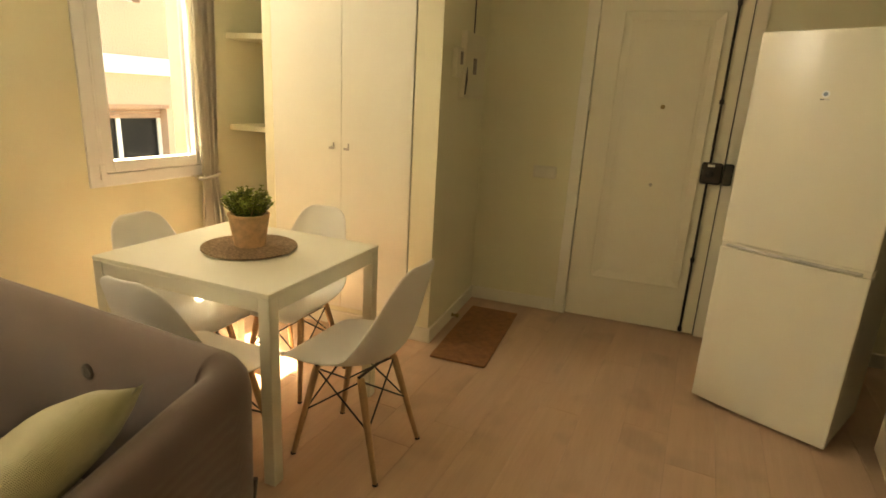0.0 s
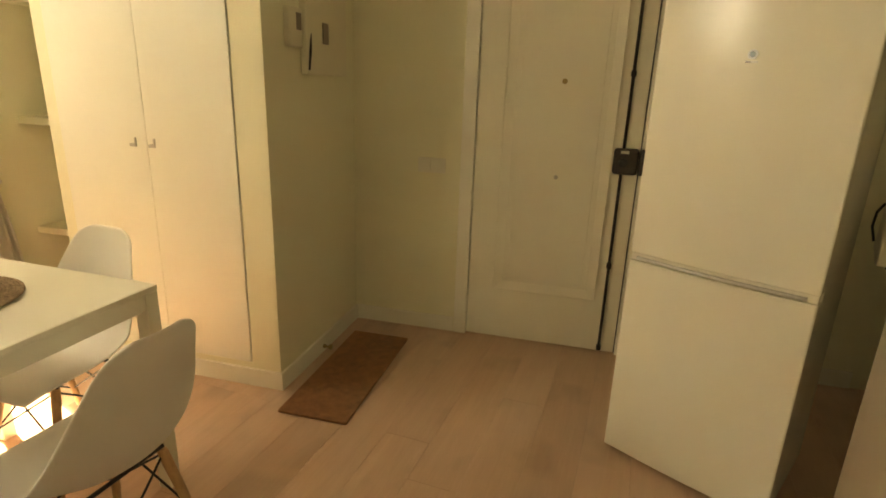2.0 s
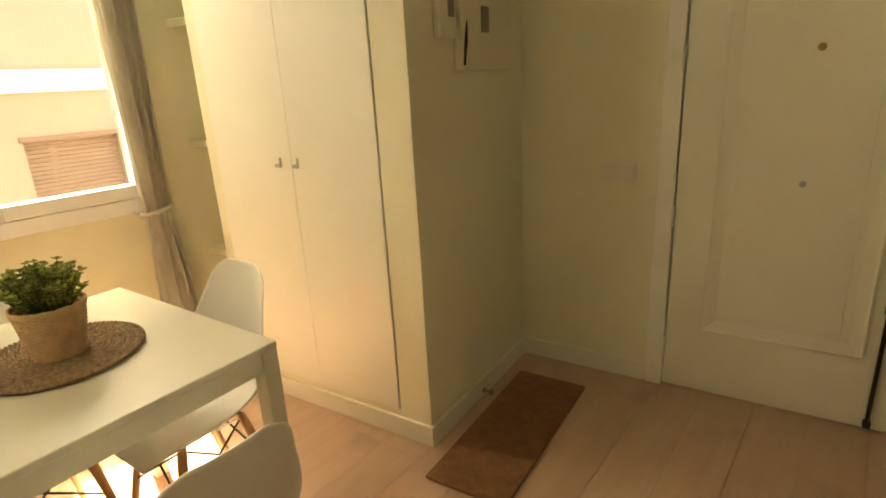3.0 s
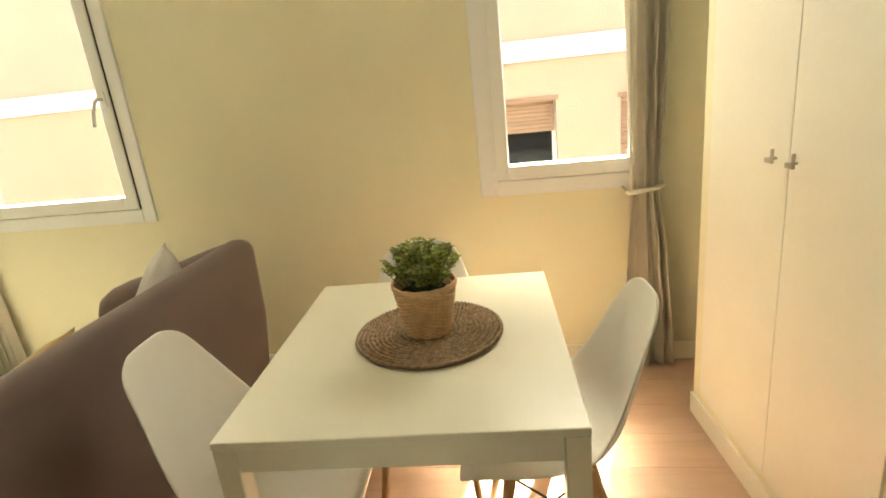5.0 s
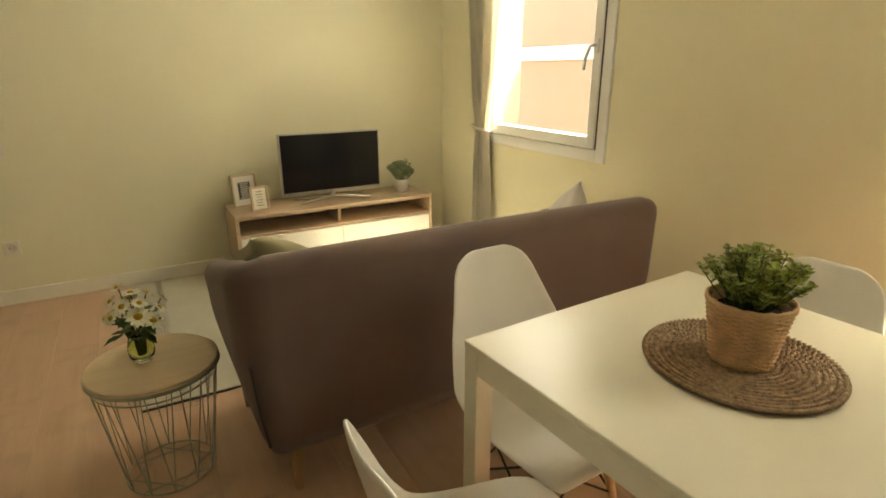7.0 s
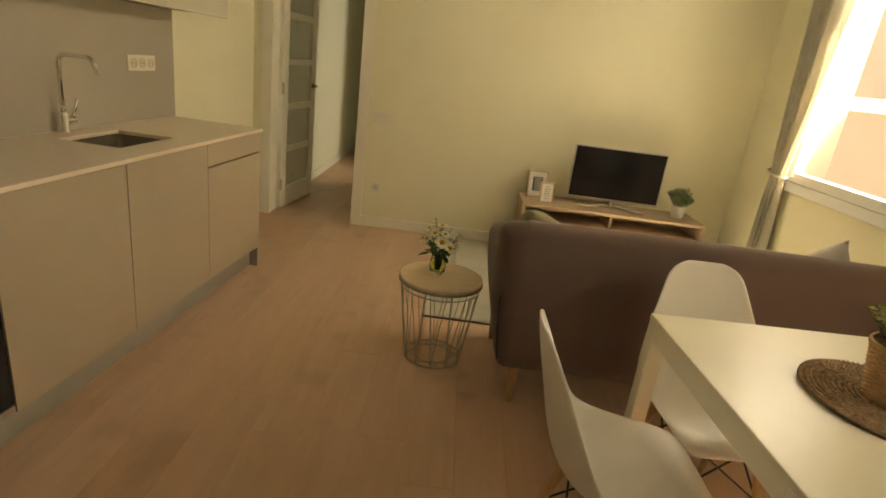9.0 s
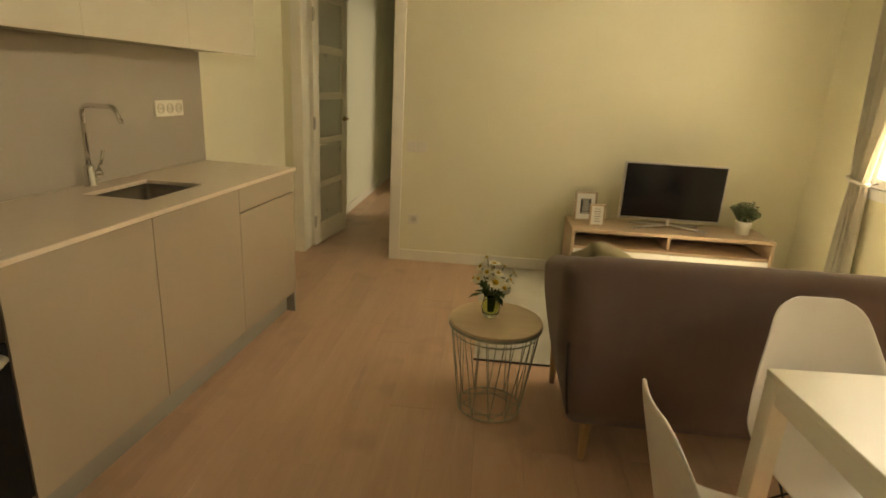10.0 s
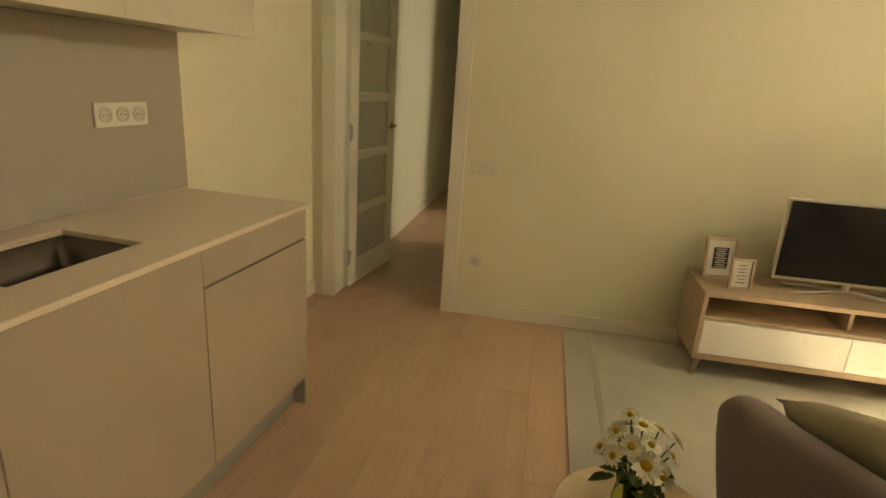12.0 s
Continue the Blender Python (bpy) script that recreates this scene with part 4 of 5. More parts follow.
def microwave():
    t = thing("microwave", "white microwave oven on the worktop", "microwave", pose(2.130, 4.475, WZ1, 0, 0, -16.5))
    W, D, Hh = 0.465, 0.29, 0.222
    # front faces local -y
    bm = bmesh.new()
    slab(bm, 0, W, 0.02, D, 0.012, Hh, 0.012)
    part("case", bm, M_APPL, t)
    door = part("door", bm_box(0.002, 0.345, 0.0, 0.019, 0.016, Hh - 0.004), M_APPL, t, "", 0.004)
    bm = bmesh.new()
    n = 14
    out = []
    for i in range(n + 1):
        a = -1 + 2 * i / n
        out.append((0.318 + 0.012 * (1 - a * a), a))
    left = [(0.045 - 0.016 * (1 - a * a), a) for _, a in reversed(out)]
    pts = [(x, 0.118 + 0.066 * a) for x, a in out] + [(x, 0.118 + 0.066 * a) for x, a in left]
    loft(bm, [[Vector((x, -0.002, z)) for x, z in pts], [Vector((x, 0.003, z)) for x, z in pts]])
    part("window", bm, M_BLACK_GLASS, door, "dark glass window")
    panel = part("control_panel", bm_box(0.348, W - 0.002, 0.0, 0.019, 0.016, Hh - 0.004), M_APPL, t, "", 0.004)
    for z in (0.160, 0.070):
        bm = bmesh.new()
        lathe(bm, [(0.021, 0), (0.021, 0.005), (0.016, 0.008), (0.015, 0.016), (0.001, 0.016)], 24)
        bmesh.ops.transform(bm, matrix=pose(0.405, 0.0, z, 90), verts=bm.verts)
        part("knob", bm, M_APPL, panel, "", 0, True)
    for x in (0.04, W - 0.04):
        for y in (0.05, D - 0.04):
            bm = bmesh.new()
            rod(bm, (x, y, 0), (x, y, 0.013), 0.012)
            part("foot", bm, M_BLACK, t)
    bm = bmesh.new()
    tube(bm, [(-0.004, 0.20, 0.18), (-0.02, 0.19, 0.15), (-0.022, 0.20, 0.10), (-0.008, 0.21, 0.05)], 0.004)
    part("cable", bm, M_BLACK, t)
    return Hh


microwave()


def coffee_machine():
    t = thing("coffee_machine", "small white and black capsule coffee machine on the microwave", "coffee machine", pose(2.325, 4.495, WZ1 + 0.222, 0, 0, -16.5))
    bm = bmesh.new()
    slab(bm, -0.062, 0.062, 0.0, 0.14, 0.0, 0.014, 0.02)
    part("base", bm, M_APPL, t)
    bm = bmesh.new()
    prof = [(-0.062, 0.0), (0.062, 0.0), (0.056, 0.10), (0.045, 0.155), (0.050, 0.19), (0.040, 0.225), (0.018, 0.243), (-0.018, 0.243), (-0.040, 0.225), (-0.050, 0.19), (-0.045, 0.155), (-0.056, 0.10)]
    loft(bm, [[Vector((x, y, z + 0.012)) for x, z in prof] for y in (0.035, 0.12)])
    part("body", bm, M_APPL, t, "", 0.006)
    bm = bmesh.new()
    lathe(bm, [(0.046, 0), (0.046, 0.045), (0.038, 0.055), (0.002, 0.055)], 28)
    bmesh.ops.transform(bm, matrix=pose(0, 0.037, 0.205, 90), verts=bm.verts)
    part("brew_head", bm, M_BLACK, t, "round black brew head", 0, True)
    bm = bmesh.new()
    rod(bm, (-0.066, 0.02, 0.205), (0.066, 0.02, 0.205), 0.008)
    part("lever", bm, M_BLACK, t)
    part("front_panel", bm_box(-0.043, 0.043, 0.028, 0.036, 0.016, 0.145), M_BLACK, t, "black front recess", 0.004)
    part("label_plate", bm_box(-0.034, 0.034, 0.024, 0.029, 0.085, 0.125), M_SILVER, t)
    part("drip_tray", bm_box(-0.045, 0.045, -0.02, 0.034, 0.014, 0.022), M_BLACK, t, "", 0.003)


coffee_machine()


def utensil_jar():
    t = thing("utensil_jar", "striped utensil jar with white spoons and a red cloth", "utensil jar", pose(2.535, 4.475, WZ1 + 0.222))
    for i in range(7):
        bm = bmesh.new()
        r = 0.050 + 0.001 * (i % 2)
        lathe(bm, [(r - 0.004, 0), (r, 0.002), (r, 0.009), (r - 0.004, 0.011), (0.01, 0.011)], 28, (0, 0, 0.0112 * i))
        # light bands and spoons carry the cabinet's shadow in their colour
        part("band", bm, M_JAR if i % 2 else M_TAUPE, t)
    bm = bmesh.new()
    for k in range(9):
        a = k * 0.7
        c = Vector((0.024 * math.cos(a), 0.024 * math.sin(a), 0.095 + 0.012 * (k % 3)))
        lathe(bm, [(0.002, -0.02), (0.014, -0.012), (0.018, 0.0), (0.012, 0.014), (0.002, 0.018)], 10, c)
    part("cloth", bm, M_RED, t, "crumpled red cloth", 0, True)
    for x, y, lean in ((-0.075, -0.01, -0.03), (0.06, -0.02, 0.03)):
        bm = bmesh.new()
        rod(bm, (x * 0.5, y, 0.05), (x, y, 0.10), 0.005)
        bmv = bmesh.ops.create_uvsphere(bm, u_segments=14, v_segments=8, radius=1.0)
        bmesh.ops.transform(bm, matrix=pose(x + lean * 0.4, y, 0.125) @ Matrix.Diagonal((0.022, 0.008, 0.03, 1)), verts=bmv["verts"])
        part("spoon", bm, M_JAR, t, "white spoon", 0, True)


utensil_jar()


def fridge():
    t = thing("fridge", "tall cream two-door fridge freezer standing at an angle", "fridge", pose(1.425, 4.527, 0, 0, 0, -23.8))
    W, D, Hh = 0.582, 0.50, 1.73
    part("cabinet", bm_box(0.002, W - 0.002, 0.062, D, 0.020, Hh), M_FRIDGE, t, "", 0.006)
    part("base", bm_box(0.02, W - 0.02, 0.07, D - 0.02, 0.0, 0.020), M_BLACK, t)

    def bowed(z0, z1):
        bm = bmesh.new()
        n = 12
        lo = [(W * i / n, -0.012 * math.sin(math.pi * i / n)) for i in range(n + 1)]
        out = [Vector((x, y, 0)) for x, y in lo] + [Vector((W, 0.058, 0)), Vector((0, 0.058, 0))]
        loft(bm, [[p + Vector((0, 0, z0)) for p in out], [p + Vector((0, 0, z1)) for p in out]])
        return bm
    up = part("upper_door", bowed(0.820, Hh), M_FRIDGE, t, "", 0.006)
    low = part("lower_door", bowed(0.018, 0.793), M_FRIDGE, t, "", 0.006)
    part("gasket", bm_box(0.004, W - 0.004, 0.006, 0.061, 0.794, 0.819), M_APPL, t)
    bm = bmesh.new()
    n = 12
    for i in range(1):
        pts = [(0.03 + (W - 0.06) * k / n, -0.012 * math.sin(math.pi * k / n) - 0.006, 0.806) for k in range(n + 1)]
        tube(bm, pts, 0.0065, 8)
    part("handle_strip", bm, M_SILVER, t, "grey grip strip between the doors", 0, True)
    bm = bmesh.new()
    lathe(bm, [(0.014, 0), (0.014, 0.003), (0.011, 0.003), (0.010, 0.002), (0.001, 0.002)], 24)
    bmesh.ops.transform(bm, matrix=pose(0.285, -0.012, 1.485, 90), verts=bm.verts)
    part("badge", bm, M_PVC, up, "round silver badge")
    bm = bmesh.new()
    lathe(bm, [(0.008, 0), (0.008, 0.0035), (0.001, 0.0035)], 20)
    bmesh.ops.transform(bm, matrix=pose(0.285, -0.012, 1.485, 90), verts=bm.verts)
    part("badge_centre", bm, M_BADGE, up)
    part("badge_bar", bm_box(0.269, 0.301, -0.015, -0.011, 1.462, 1.467), M_SILVER, up)


fridge()
bm = bmesh.new()
m = Matrix.Translation((0.2165, 4.636, 0)) @ Matrix.Rotation(radians(5.8), 4, "Z")
slab(bm, -0.158, 0.158, -0.415, 0.415, 0.003, 0.016, 0.006)
bmesh.ops.transform(bm, matrix=m, verts=bm.verts)
s = new("doormat", mesh_of("doormat", bm, M_COIR))
tagged(s, "narrow brown coir doormat on the floor", "doormat")


# ---- dining table and chairs ----
def dining_table():
    x0, x1, y0, y1 = -0.770, 0.060, 3.056, 3.789
    t = thing("dining_table", "white dining table with flush square legs", "table", TABLE)
    part("tabletop", bm_box(x0, x1, y0, y1, 0.722, 0.74), M_TABLE, t, "", 0.003)
    lw = 0.05
    for a, b in ((x0, y0), (x1 - lw, y0), (x0, y1 - lw), (x1 - lw, y1 - lw)):
        part("leg", bm_box(a + 0.001, a + lw - 0.001, b + 0.001, b + lw - 0.001, 0, 0.7215), M_TABLE, t, "", 0.003)
    for a in ((x0 + lw, x1 - lw, y0 + 0.003, y0 + 0.022), (x0 + lw, x1 - lw, y1 - 0.022, y1 - 0.003), (x0 + 0.003, x0 + 0.022, y0 + lw, y1 - lw), (x1 - 0.022, x1 - 0.003, y0 + lw, y1 - lw)):
        part("apron", bm_box(*a, 0.668, 0.7215), M_TABLE, t, "", 0.002)


dining_table()


def chair_shell():
    """One moulded bucket: seat and back in a single curved sheet. Front is +y."""
    bm = bmesh.new()
    # centre line from the front lip to the top of the back: y, z, half width, side lift
    line = [(0.235, 0.405, 0.165, 0.000), (0.215, 0.428, 0.195, 0.004), (0.16, 0.436, 0.212, 0.012), (0.08, 0.430, 0.224, 0.024), (0.0, 0.424, 0.230, 0.040),
            (-0.08, 0.424, 0.230, 0.062), (-0.145, 0.440, 0.228, 0.082), (-0.185, 0.482, 0.222, 0.086), (-0.207, 0.54, 0.210, 0.074), (-0.224, 0.61, 0.192, 0.058),
            (-0.242, 0.68, 0.167, 0.046), (-0.257, 0.74, 0.148, 0.034), (-0.267, 0.785, 0.134, 0.022), (-0.272, 0.814, 0.104, 0.013), (-0.275, 0.829, 0.060, 0.006)]
    nu = 16
    pts = [Vector((0, y, z)) for y, z, _, _ in line]
    rows = []
    for k, (y, z, hw, lift) in enumerate(line):
        d = (pts[min(k + 1, len(pts) - 1)] - pts[max(k - 1, 0)]).normalized()
        nrm = Vector((1, 0, 0)).cross(d).normalized()
        if nrm.z < 0 and k < 6:
            nrm = -nrm
        if k >= 6 and nrm.y < 0:
            nrm = -nrm
        row = []
        for i in range(nu + 1):
            u = -1 + 2 * i / nu
            row.append(bm.verts.new(Vector((hw * u, y, z)) + nrm * lift * abs(u) ** 2.2))
        rows.append(row)
    for a, b in zip(rows, rows[1:]):
        for i in range(nu):
            bm.faces.new((a[i], a[i + 1], b[i + 1], b[i]))
    return bm


def chair():
    t = thing("dining_chair", "white moulded plastic chair on beech dowel legs", "chair", group="chairs round the table")
    part("shell", chair_shell(), M_CHAIR, t, "", 0, True, 0.008, 1)
    feet = [(-0.165, 0.185), (0.165, 0.185), (-0.165, -0.195), (0.165, -0.195)]
    tops = [(-0.115, 0.10), (0.115, 0.10), (-0.115, -0.09), (0.115, -0.09)]
    def along(i, z):
        k = z / 0.40
        return Vector((feet[i][0] + (tops[i][0] - feet[i][0]) * k, feet[i][1] + (tops[i][1] - feet[i][1]) * k, z))
    for i in range(4):
        bm = bmesh.new()
        loft(bm, [ring_pts(along(i, z), (0, 0, 1), r, 14) for z, r in ((0.0, 0.0095), (0.15, 0.0125), (0.34, 0.015), (0.385, 0.014))])
        leg = part("leg", bm, M_BEECH, t, "", 0, True)
        bm = bmesh.new()
        lathe(bm, [(0.011, 0), (0.011, 0.006), (0.009, 0.008)], 12, (feet[i][0], feet[i][1], 0.0))
        part("foot_glide", bm, M_BLACK, leg)
    for i, j in ((0, 1), (2, 3), (0, 2), (1, 3)):
        for a, b in ((i, j), (j, i)):
            bm = bmesh.new()
            rod(bm, along(a, 0.195), along(b, 0.375), 0.0035, n=8)
            part("brace", bm, M_BLACK, t, "thin black wire brace")
    for y in (0.10, -0.09):
        bm = bmesh.new()
        rod(bm, (-0.125, y, 0.392), (0.125, y, 0.392), 0.006, n=8)
        part("cross_rail", bm, M_BLACK, t, "black metal rail")
    return t


first = chair()
first.matrix_basis = TABLE @ pose(0.190, 3.400, 0, 0, 0, 87)
copy_thing(first, TABLE @ pose(-0.368, 3.740, 0, 0, 0, 180))
copy_thing(first, TABLE @ pose(-0.225, 3.036, 0, 0, 0, 0))
copy_thing(first, TABLE @ pose(-0.660, 3.375, 0, 0, 0, -90))


def placemat():
    t = thing("placemat", "round braided seagrass placemat on the table", "placemat", TABLE)
    bm = bmesh.new()
    cx, cy, R = -0.362, 3.452, 0.188
    lathe(bm, [(R - 0.006, 0.001), (R - 0.004, 0.004), (0.001, 0.004)], 48, (cx, cy, 0.74))
    part("backing", bm, M_JUTE, t)
    k = 0
    r = R - 0.004
    while r > 0.012:
        n = max(10, int(2 * math.pi * r / 0.012))
        off = 0.5 * (k % 2)
        pts = []
        for i in range(n * 2):
            a = 2 * math.pi * (i + off) / (n * 2)
            s = 1 if i % 2 else -1
            pts.append((cx + (r + 0.0028 * s) * math.cos(a), cy + (r + 0.0028 * s) * math.sin(a), 0.7482 + 0.0018 * s))
        bm = bmesh.new()
        tube(bm, pts, 0.0056, 5, True)
        part("braid", bm, M_JUTE, t, "", 0, True)
        r -= 0.0115
        k += 1


placemat()


def leaf_mesh(bm, base, direction, length, width, droop, up=Vector((0, 0, 1))):
    d = direction.normalized()
    s = d.cross(up)
    s = s.normalized() if s.length > 0.01 else d.orthogonal().normalized()
    nrm = s.cross(d)
    c = []
    for k, w in ((0.0, 0.12), (0.3, 0.9), (0.65, 0.95), (1.0, 0.08)):
        p = base + d * (length * k) - up * (droop * k * k)
        c.append((bm.verts.new(p - s * width * w * 0.5 + nrm * width * 0.12 * w), bm.verts.new(p - nrm * width * 0.10 * w), bm.verts.new(p + s * width * w * 0.5 + nrm * width * 0.12 * w)))
    for a, b in zip(c, c[1:]):
        bm.faces.new((a[0], a[1], b[1], b[0]))
        bm.faces.new((a[1], a[2], b[2], b[1]))


def round_leaf(bm, base, direction, size, up=Vector((0, 0, 1))):
    """A small cupped oval leaf."""
    d = direction.normalized()
    s = d.cross(up)
    s = s.normalized() if s.length > 0.01 else d.orthogonal().normalized()
    nrm = s.cross(d)
    mid = bm.verts.new(base + d * (size * 0.5) - nrm * (size * 0.10))
    rim = [bm.verts.new(base + d * (size * (0.5 - 0.5 * math.cos(a))) + s * (size * 0.40 * math.sin(a)) + nrm * (size * 0.06 * abs(math.sin(a)))) for a in (2 * math.pi * k / 8 for k in range(8))]
    for k in range(8):
        bm.faces.new((mid, rim[k], rim[(k + 1) % 8]))


def boxwood(stems, leaves, centre, rx, rz, count, leaf, seed):
    """Upright twigs that carry whorls of small oval leaves, densest at their tips."""
    rnd = random.Random(seed)
    for k in range(count):
        az = rnd.uniform(0, 2 * math.pi)
        tilt = rnd.uniform(0.0, 1.0) ** 0.6
        tall = rnd.uniform(0.62, 1.0) + (0.16 if rnd.random() < 0.15 else 0.0)
        top = centre + Vector((rx * tilt * math.cos(az), rx * tilt * math.sin(az), rz * (1.0 - 0.42 * tilt * tilt) * tall))
        foot = centre + Vector((0.35 * rx * tilt * math.cos(az), 0.35 * rx * tilt * math.sin(az), -0.005))
        mid = (foot + top) / 2 + Vector((rnd.uniform(-1, 1), rnd.uniform(-1, 1), 0.5)) * rx * 0.07
        tube(stems, [foot, mid, top], 0.0011, 4)
        for q in (0.40, 0.58, 0.74, 0.88, 1.0):
            p = foot * (1 - q) ** 2 + mid * 2 * q * (1 - q) + top * q * q
            turn = rnd.uniform(0, 6.28)
            for m in range(4 if q > 0.8 else 3):
                a = turn + 2 * math.pi * m / (4 if q > 0.8 else 3) + rnd.uniform(-0.3, 0.3)
                round_leaf(leaves, p, Vector((math.cos(a), math.sin(a), rnd.uniform(0.15, 0.9))), leaf * rnd.uniform(0.75, 1.2))


def basket_plant():
    t = thing("potted_plant", "green leafy plant in a wicker basket pot on the placemat", "plant", TABLE @ pose(-0.362, 3.452, 0.7535))
    r0, r1, hh = 0.058, 0.079, 0.128
    bm = bmesh.new()
    lathe(bm, [(r0 - 0.006, 0), (r1 - 0.007, hh - 0.004), (r1 - 0.012, hh - 0.004), (r0 - 0.01, 0.01), (0.001, 0.01)], 32)
    basket = part("basket", bm, M_WICKER, t)
    rows, n = 26, 26
    bm = bmesh.new()
    for k in range(rows):
        q = (k + 0.5) / rows
        r = r0 + (r1 - r0) * q
        z = hh * q
        pts = []
        for i in range(n * 2):
            a = math.pi * i / n
            w = math.cos(math.pi * (i / 2.0) + math.pi * k)
            pts.append(((r + 0.0022 * w) * math.cos(a), (r + 0.0022 * w) * math.sin(a), z))
        tube(bm, pts, 0.0026, 5, True)
    part("weave", bm, M_WICKER, basket, "", 0, True)
    for i in range(n):
        a = 2 * math.pi * i / n
        bm = bmesh.new()
        rod(bm, (r0 * math.cos(a), r0 * math.sin(a), 0.002), (r1 * math.cos(a), r1 * math.sin(a), hh), 0.0022, n=5)
        part("stake", bm, M_WICKER, basket)
    bm = bmesh.new()
    for dz in (0, 0.006):
        tube(bm, [((r1 + 0.001) * math.cos(2 * math.pi * i / 40), (r1 + 0.001) * math.sin(2 * math.pi * i / 40), hh - 0.001 + dz + 0.0015 * math.sin(i * 2.4)) for i in range(40)], 0.0042, 6, True)
    part("rim", bm, M_WICKER, basket, "", 0, True)
    bm = bmesh.new()
    lathe(bm, [(r1 - 0.012, 0), (0.04, 0.004), (0.001, 0.006)], 24, (0, 0, hh - 0.02))
    part("soil", bm, M_SOIL, t)
    stems, leaves = bmesh.new(), bmesh.new()
    boxwood(stems, leaves, Vector((0, 0, hh - 0.015)), 0.102, 0.132, 105, 0.0135, 5)
    part("stem", stems, M_STEM, t)
    part("foliage", leaves, M_LEAF, t, "many small green leaves")


basket_plant()


# ---- living area ----
def sofa():
    """Back to +y, seat towards -y; arms and back are one upholstered wrap."""
    t = thing("sofa", "brown woven two-seat sofa with a buttoned back and wooden legs", "sofa")
    x0, x1 = -1.170, 0.517
    yb, R, thick = 2.545, 0.108, 0.112

    def section(px, py, nx, ny, top, th, flare):
        """One upright slice: outer face, rounded top, inner face."""
        r = min(0.055, th / 2 - 0.001)
        pts = []
        for z in (0.205, 0.26, 0.33, 0.41, 0.50):
            k = max(0.0, (0.56 - z) / 0.36)
            pts.append((flare * k ** 1.3 + (0.012 if z < 0.21 else 0), z))
        for i in range(9):
            a = math.pi * i / 8
            pts.append((th / 2 - (th / 2) * math.cos(a) if r < 0.05 else (r - r * math.cos(a) if i < 4 else th - r - r * math.cos(a)), top - r + r * math.sin(a)))
        pts += [(th + 0.004, top - 0.12), (th + 0.01, 0.48), (th + 0.01, 0.32), (th + 0.01, 0.205)]
        return [Vector((px - nx * o, py - ny * o, z)) for o, z in pts]

    arm_line = [(1.790, 0.575, 0.085, 0.035), (1.805, 0.612, 0.100, 0.022), (1.85, 0.643, 0.108, 0.010), (1.94, 0.676, 0.112, 0.004), (2.08, 0.712, 0.115, 0.0), (2.22, 0.755, 0.114, 0.0), (2.34, 0.793, 0.113, 0.0), (yb - R, 0.818, thick, 0.0)]

    def arm(side):
        xo = x1 if side > 0 else x0
        loops = [section(xo - side * inset, y, side, 0, top, th, 0.075) for y, top, th, inset in arm_line]
        for i in range(1, 11):
            a = radians(9 * i)
            k = i / 10
            cx, cy = xo - side * R, yb - R
            loops.append(section(cx + side * R * math.cos(a), cy + R * math.sin(a), side * math.cos(a), math.sin(a), 0.818 + 0.022 * k, thick, 0.075 - 0.04 * k))
        front = loops[0]
        mid = sum(front, Vector()) / len(front)
        for k, dy in ((0.7, 0.012), (0.03, 0.017)):
            loops.insert(0, [mid + (q - mid) * k - Vector((0, dy, 0)) for q in front])
        bm = bmesh.new()
        loft(bm, loops, caps=False)
        bmesh.ops.recalc_face_normals(bm, faces=bm.faces)
        return bm
    for side in (1, -1):
        part("arm", arm(side), M_SOFA, t, "", 0, True)
    n = 16
    bm = bmesh.new()
    loft(bm, [section(x1 - R + (x0 + R - x1 + R) * i / n, yb, 0, 1, 0.840 + 0.004 * math.sin(math.pi * i / n), thick, 0.035) for i in range(n + 1)], caps=False)
    bmesh.ops.recalc_face_normals(bm, faces=bm.faces)
    b = part("backrest", bm, M_SOFA, t, "", 0, True)
    for x in (0.06, -0.36, -0.78):
        bm = bmesh.new()
        lathe(bm, [(0.020, -0.004), (0.021, 0.002), (0.017, 0.006), (0.010, 0.004), (0.001, 0.003)], 18)
        bmesh.ops.transform(bm, matrix=pose(x, yb - thick - 0.003, 0.725, 90), verts=bm.verts)
        part("button", bm, M_PIPING, b, "dark covered button", 0, True)

    def corner(a, z):
        k = 0.055 * (max(0.0, (0.56 - z) / 0.36)) ** 1.3
        return (x1 - R + (R + 0.002 - k) * math.cos(radians(a)), yb - R + (R + 0.002 - k) * math.sin(radians(a)), z)
    bm = bmesh.new()
    tube(bm, [corner(50, 0.53), corner(50, 0.46), corner(50, 0.38), corner(52, 0.30), corner(55, 0.235)], 0.0065, 6)
    part("zip_slit", bm, M_PIPING, b, "dark zip in the back corner")
    part("seat_base", bm_box(x0 + 0.10, x1 - 0.10, 1.80, yb - 0.15, 0.215, 0.31), M_SOFA, t, "", 0.015)
    mid = (x0 + x1) / 2
    for a, c in ((x0 + 0.125, mid - 0.003), (mid + 0.003, x1 - 0.125)):
        bm = bmesh.new()
        slab(bm, a, c, 1.765, yb - 0.15, 0.312, 0.445, 0.03)
        part("seat_cushion", bm, M_SOFA, t, "", 0.015, True)
    for x, y in ((x1 - 0.175, yb - 0.12), (x0 + 0.09, yb - 0.12), (x1 - 0.12, 1.86), (x0 + 0.11, 1.86)):
        bm = bmesh.new()
        sgn = 1 if x > -0.4 else -1
        loft(bm, [ring_pts((x + 0.015 * sgn, y, z), (0, 0, 1), r, 14) for z, r in ((0.0, 0.013), (0.10, 0.019), (0.213, 0.026))])
        part("leg", bm, M_BEECH, t, "tapered beech leg", 0, True)


sofa()


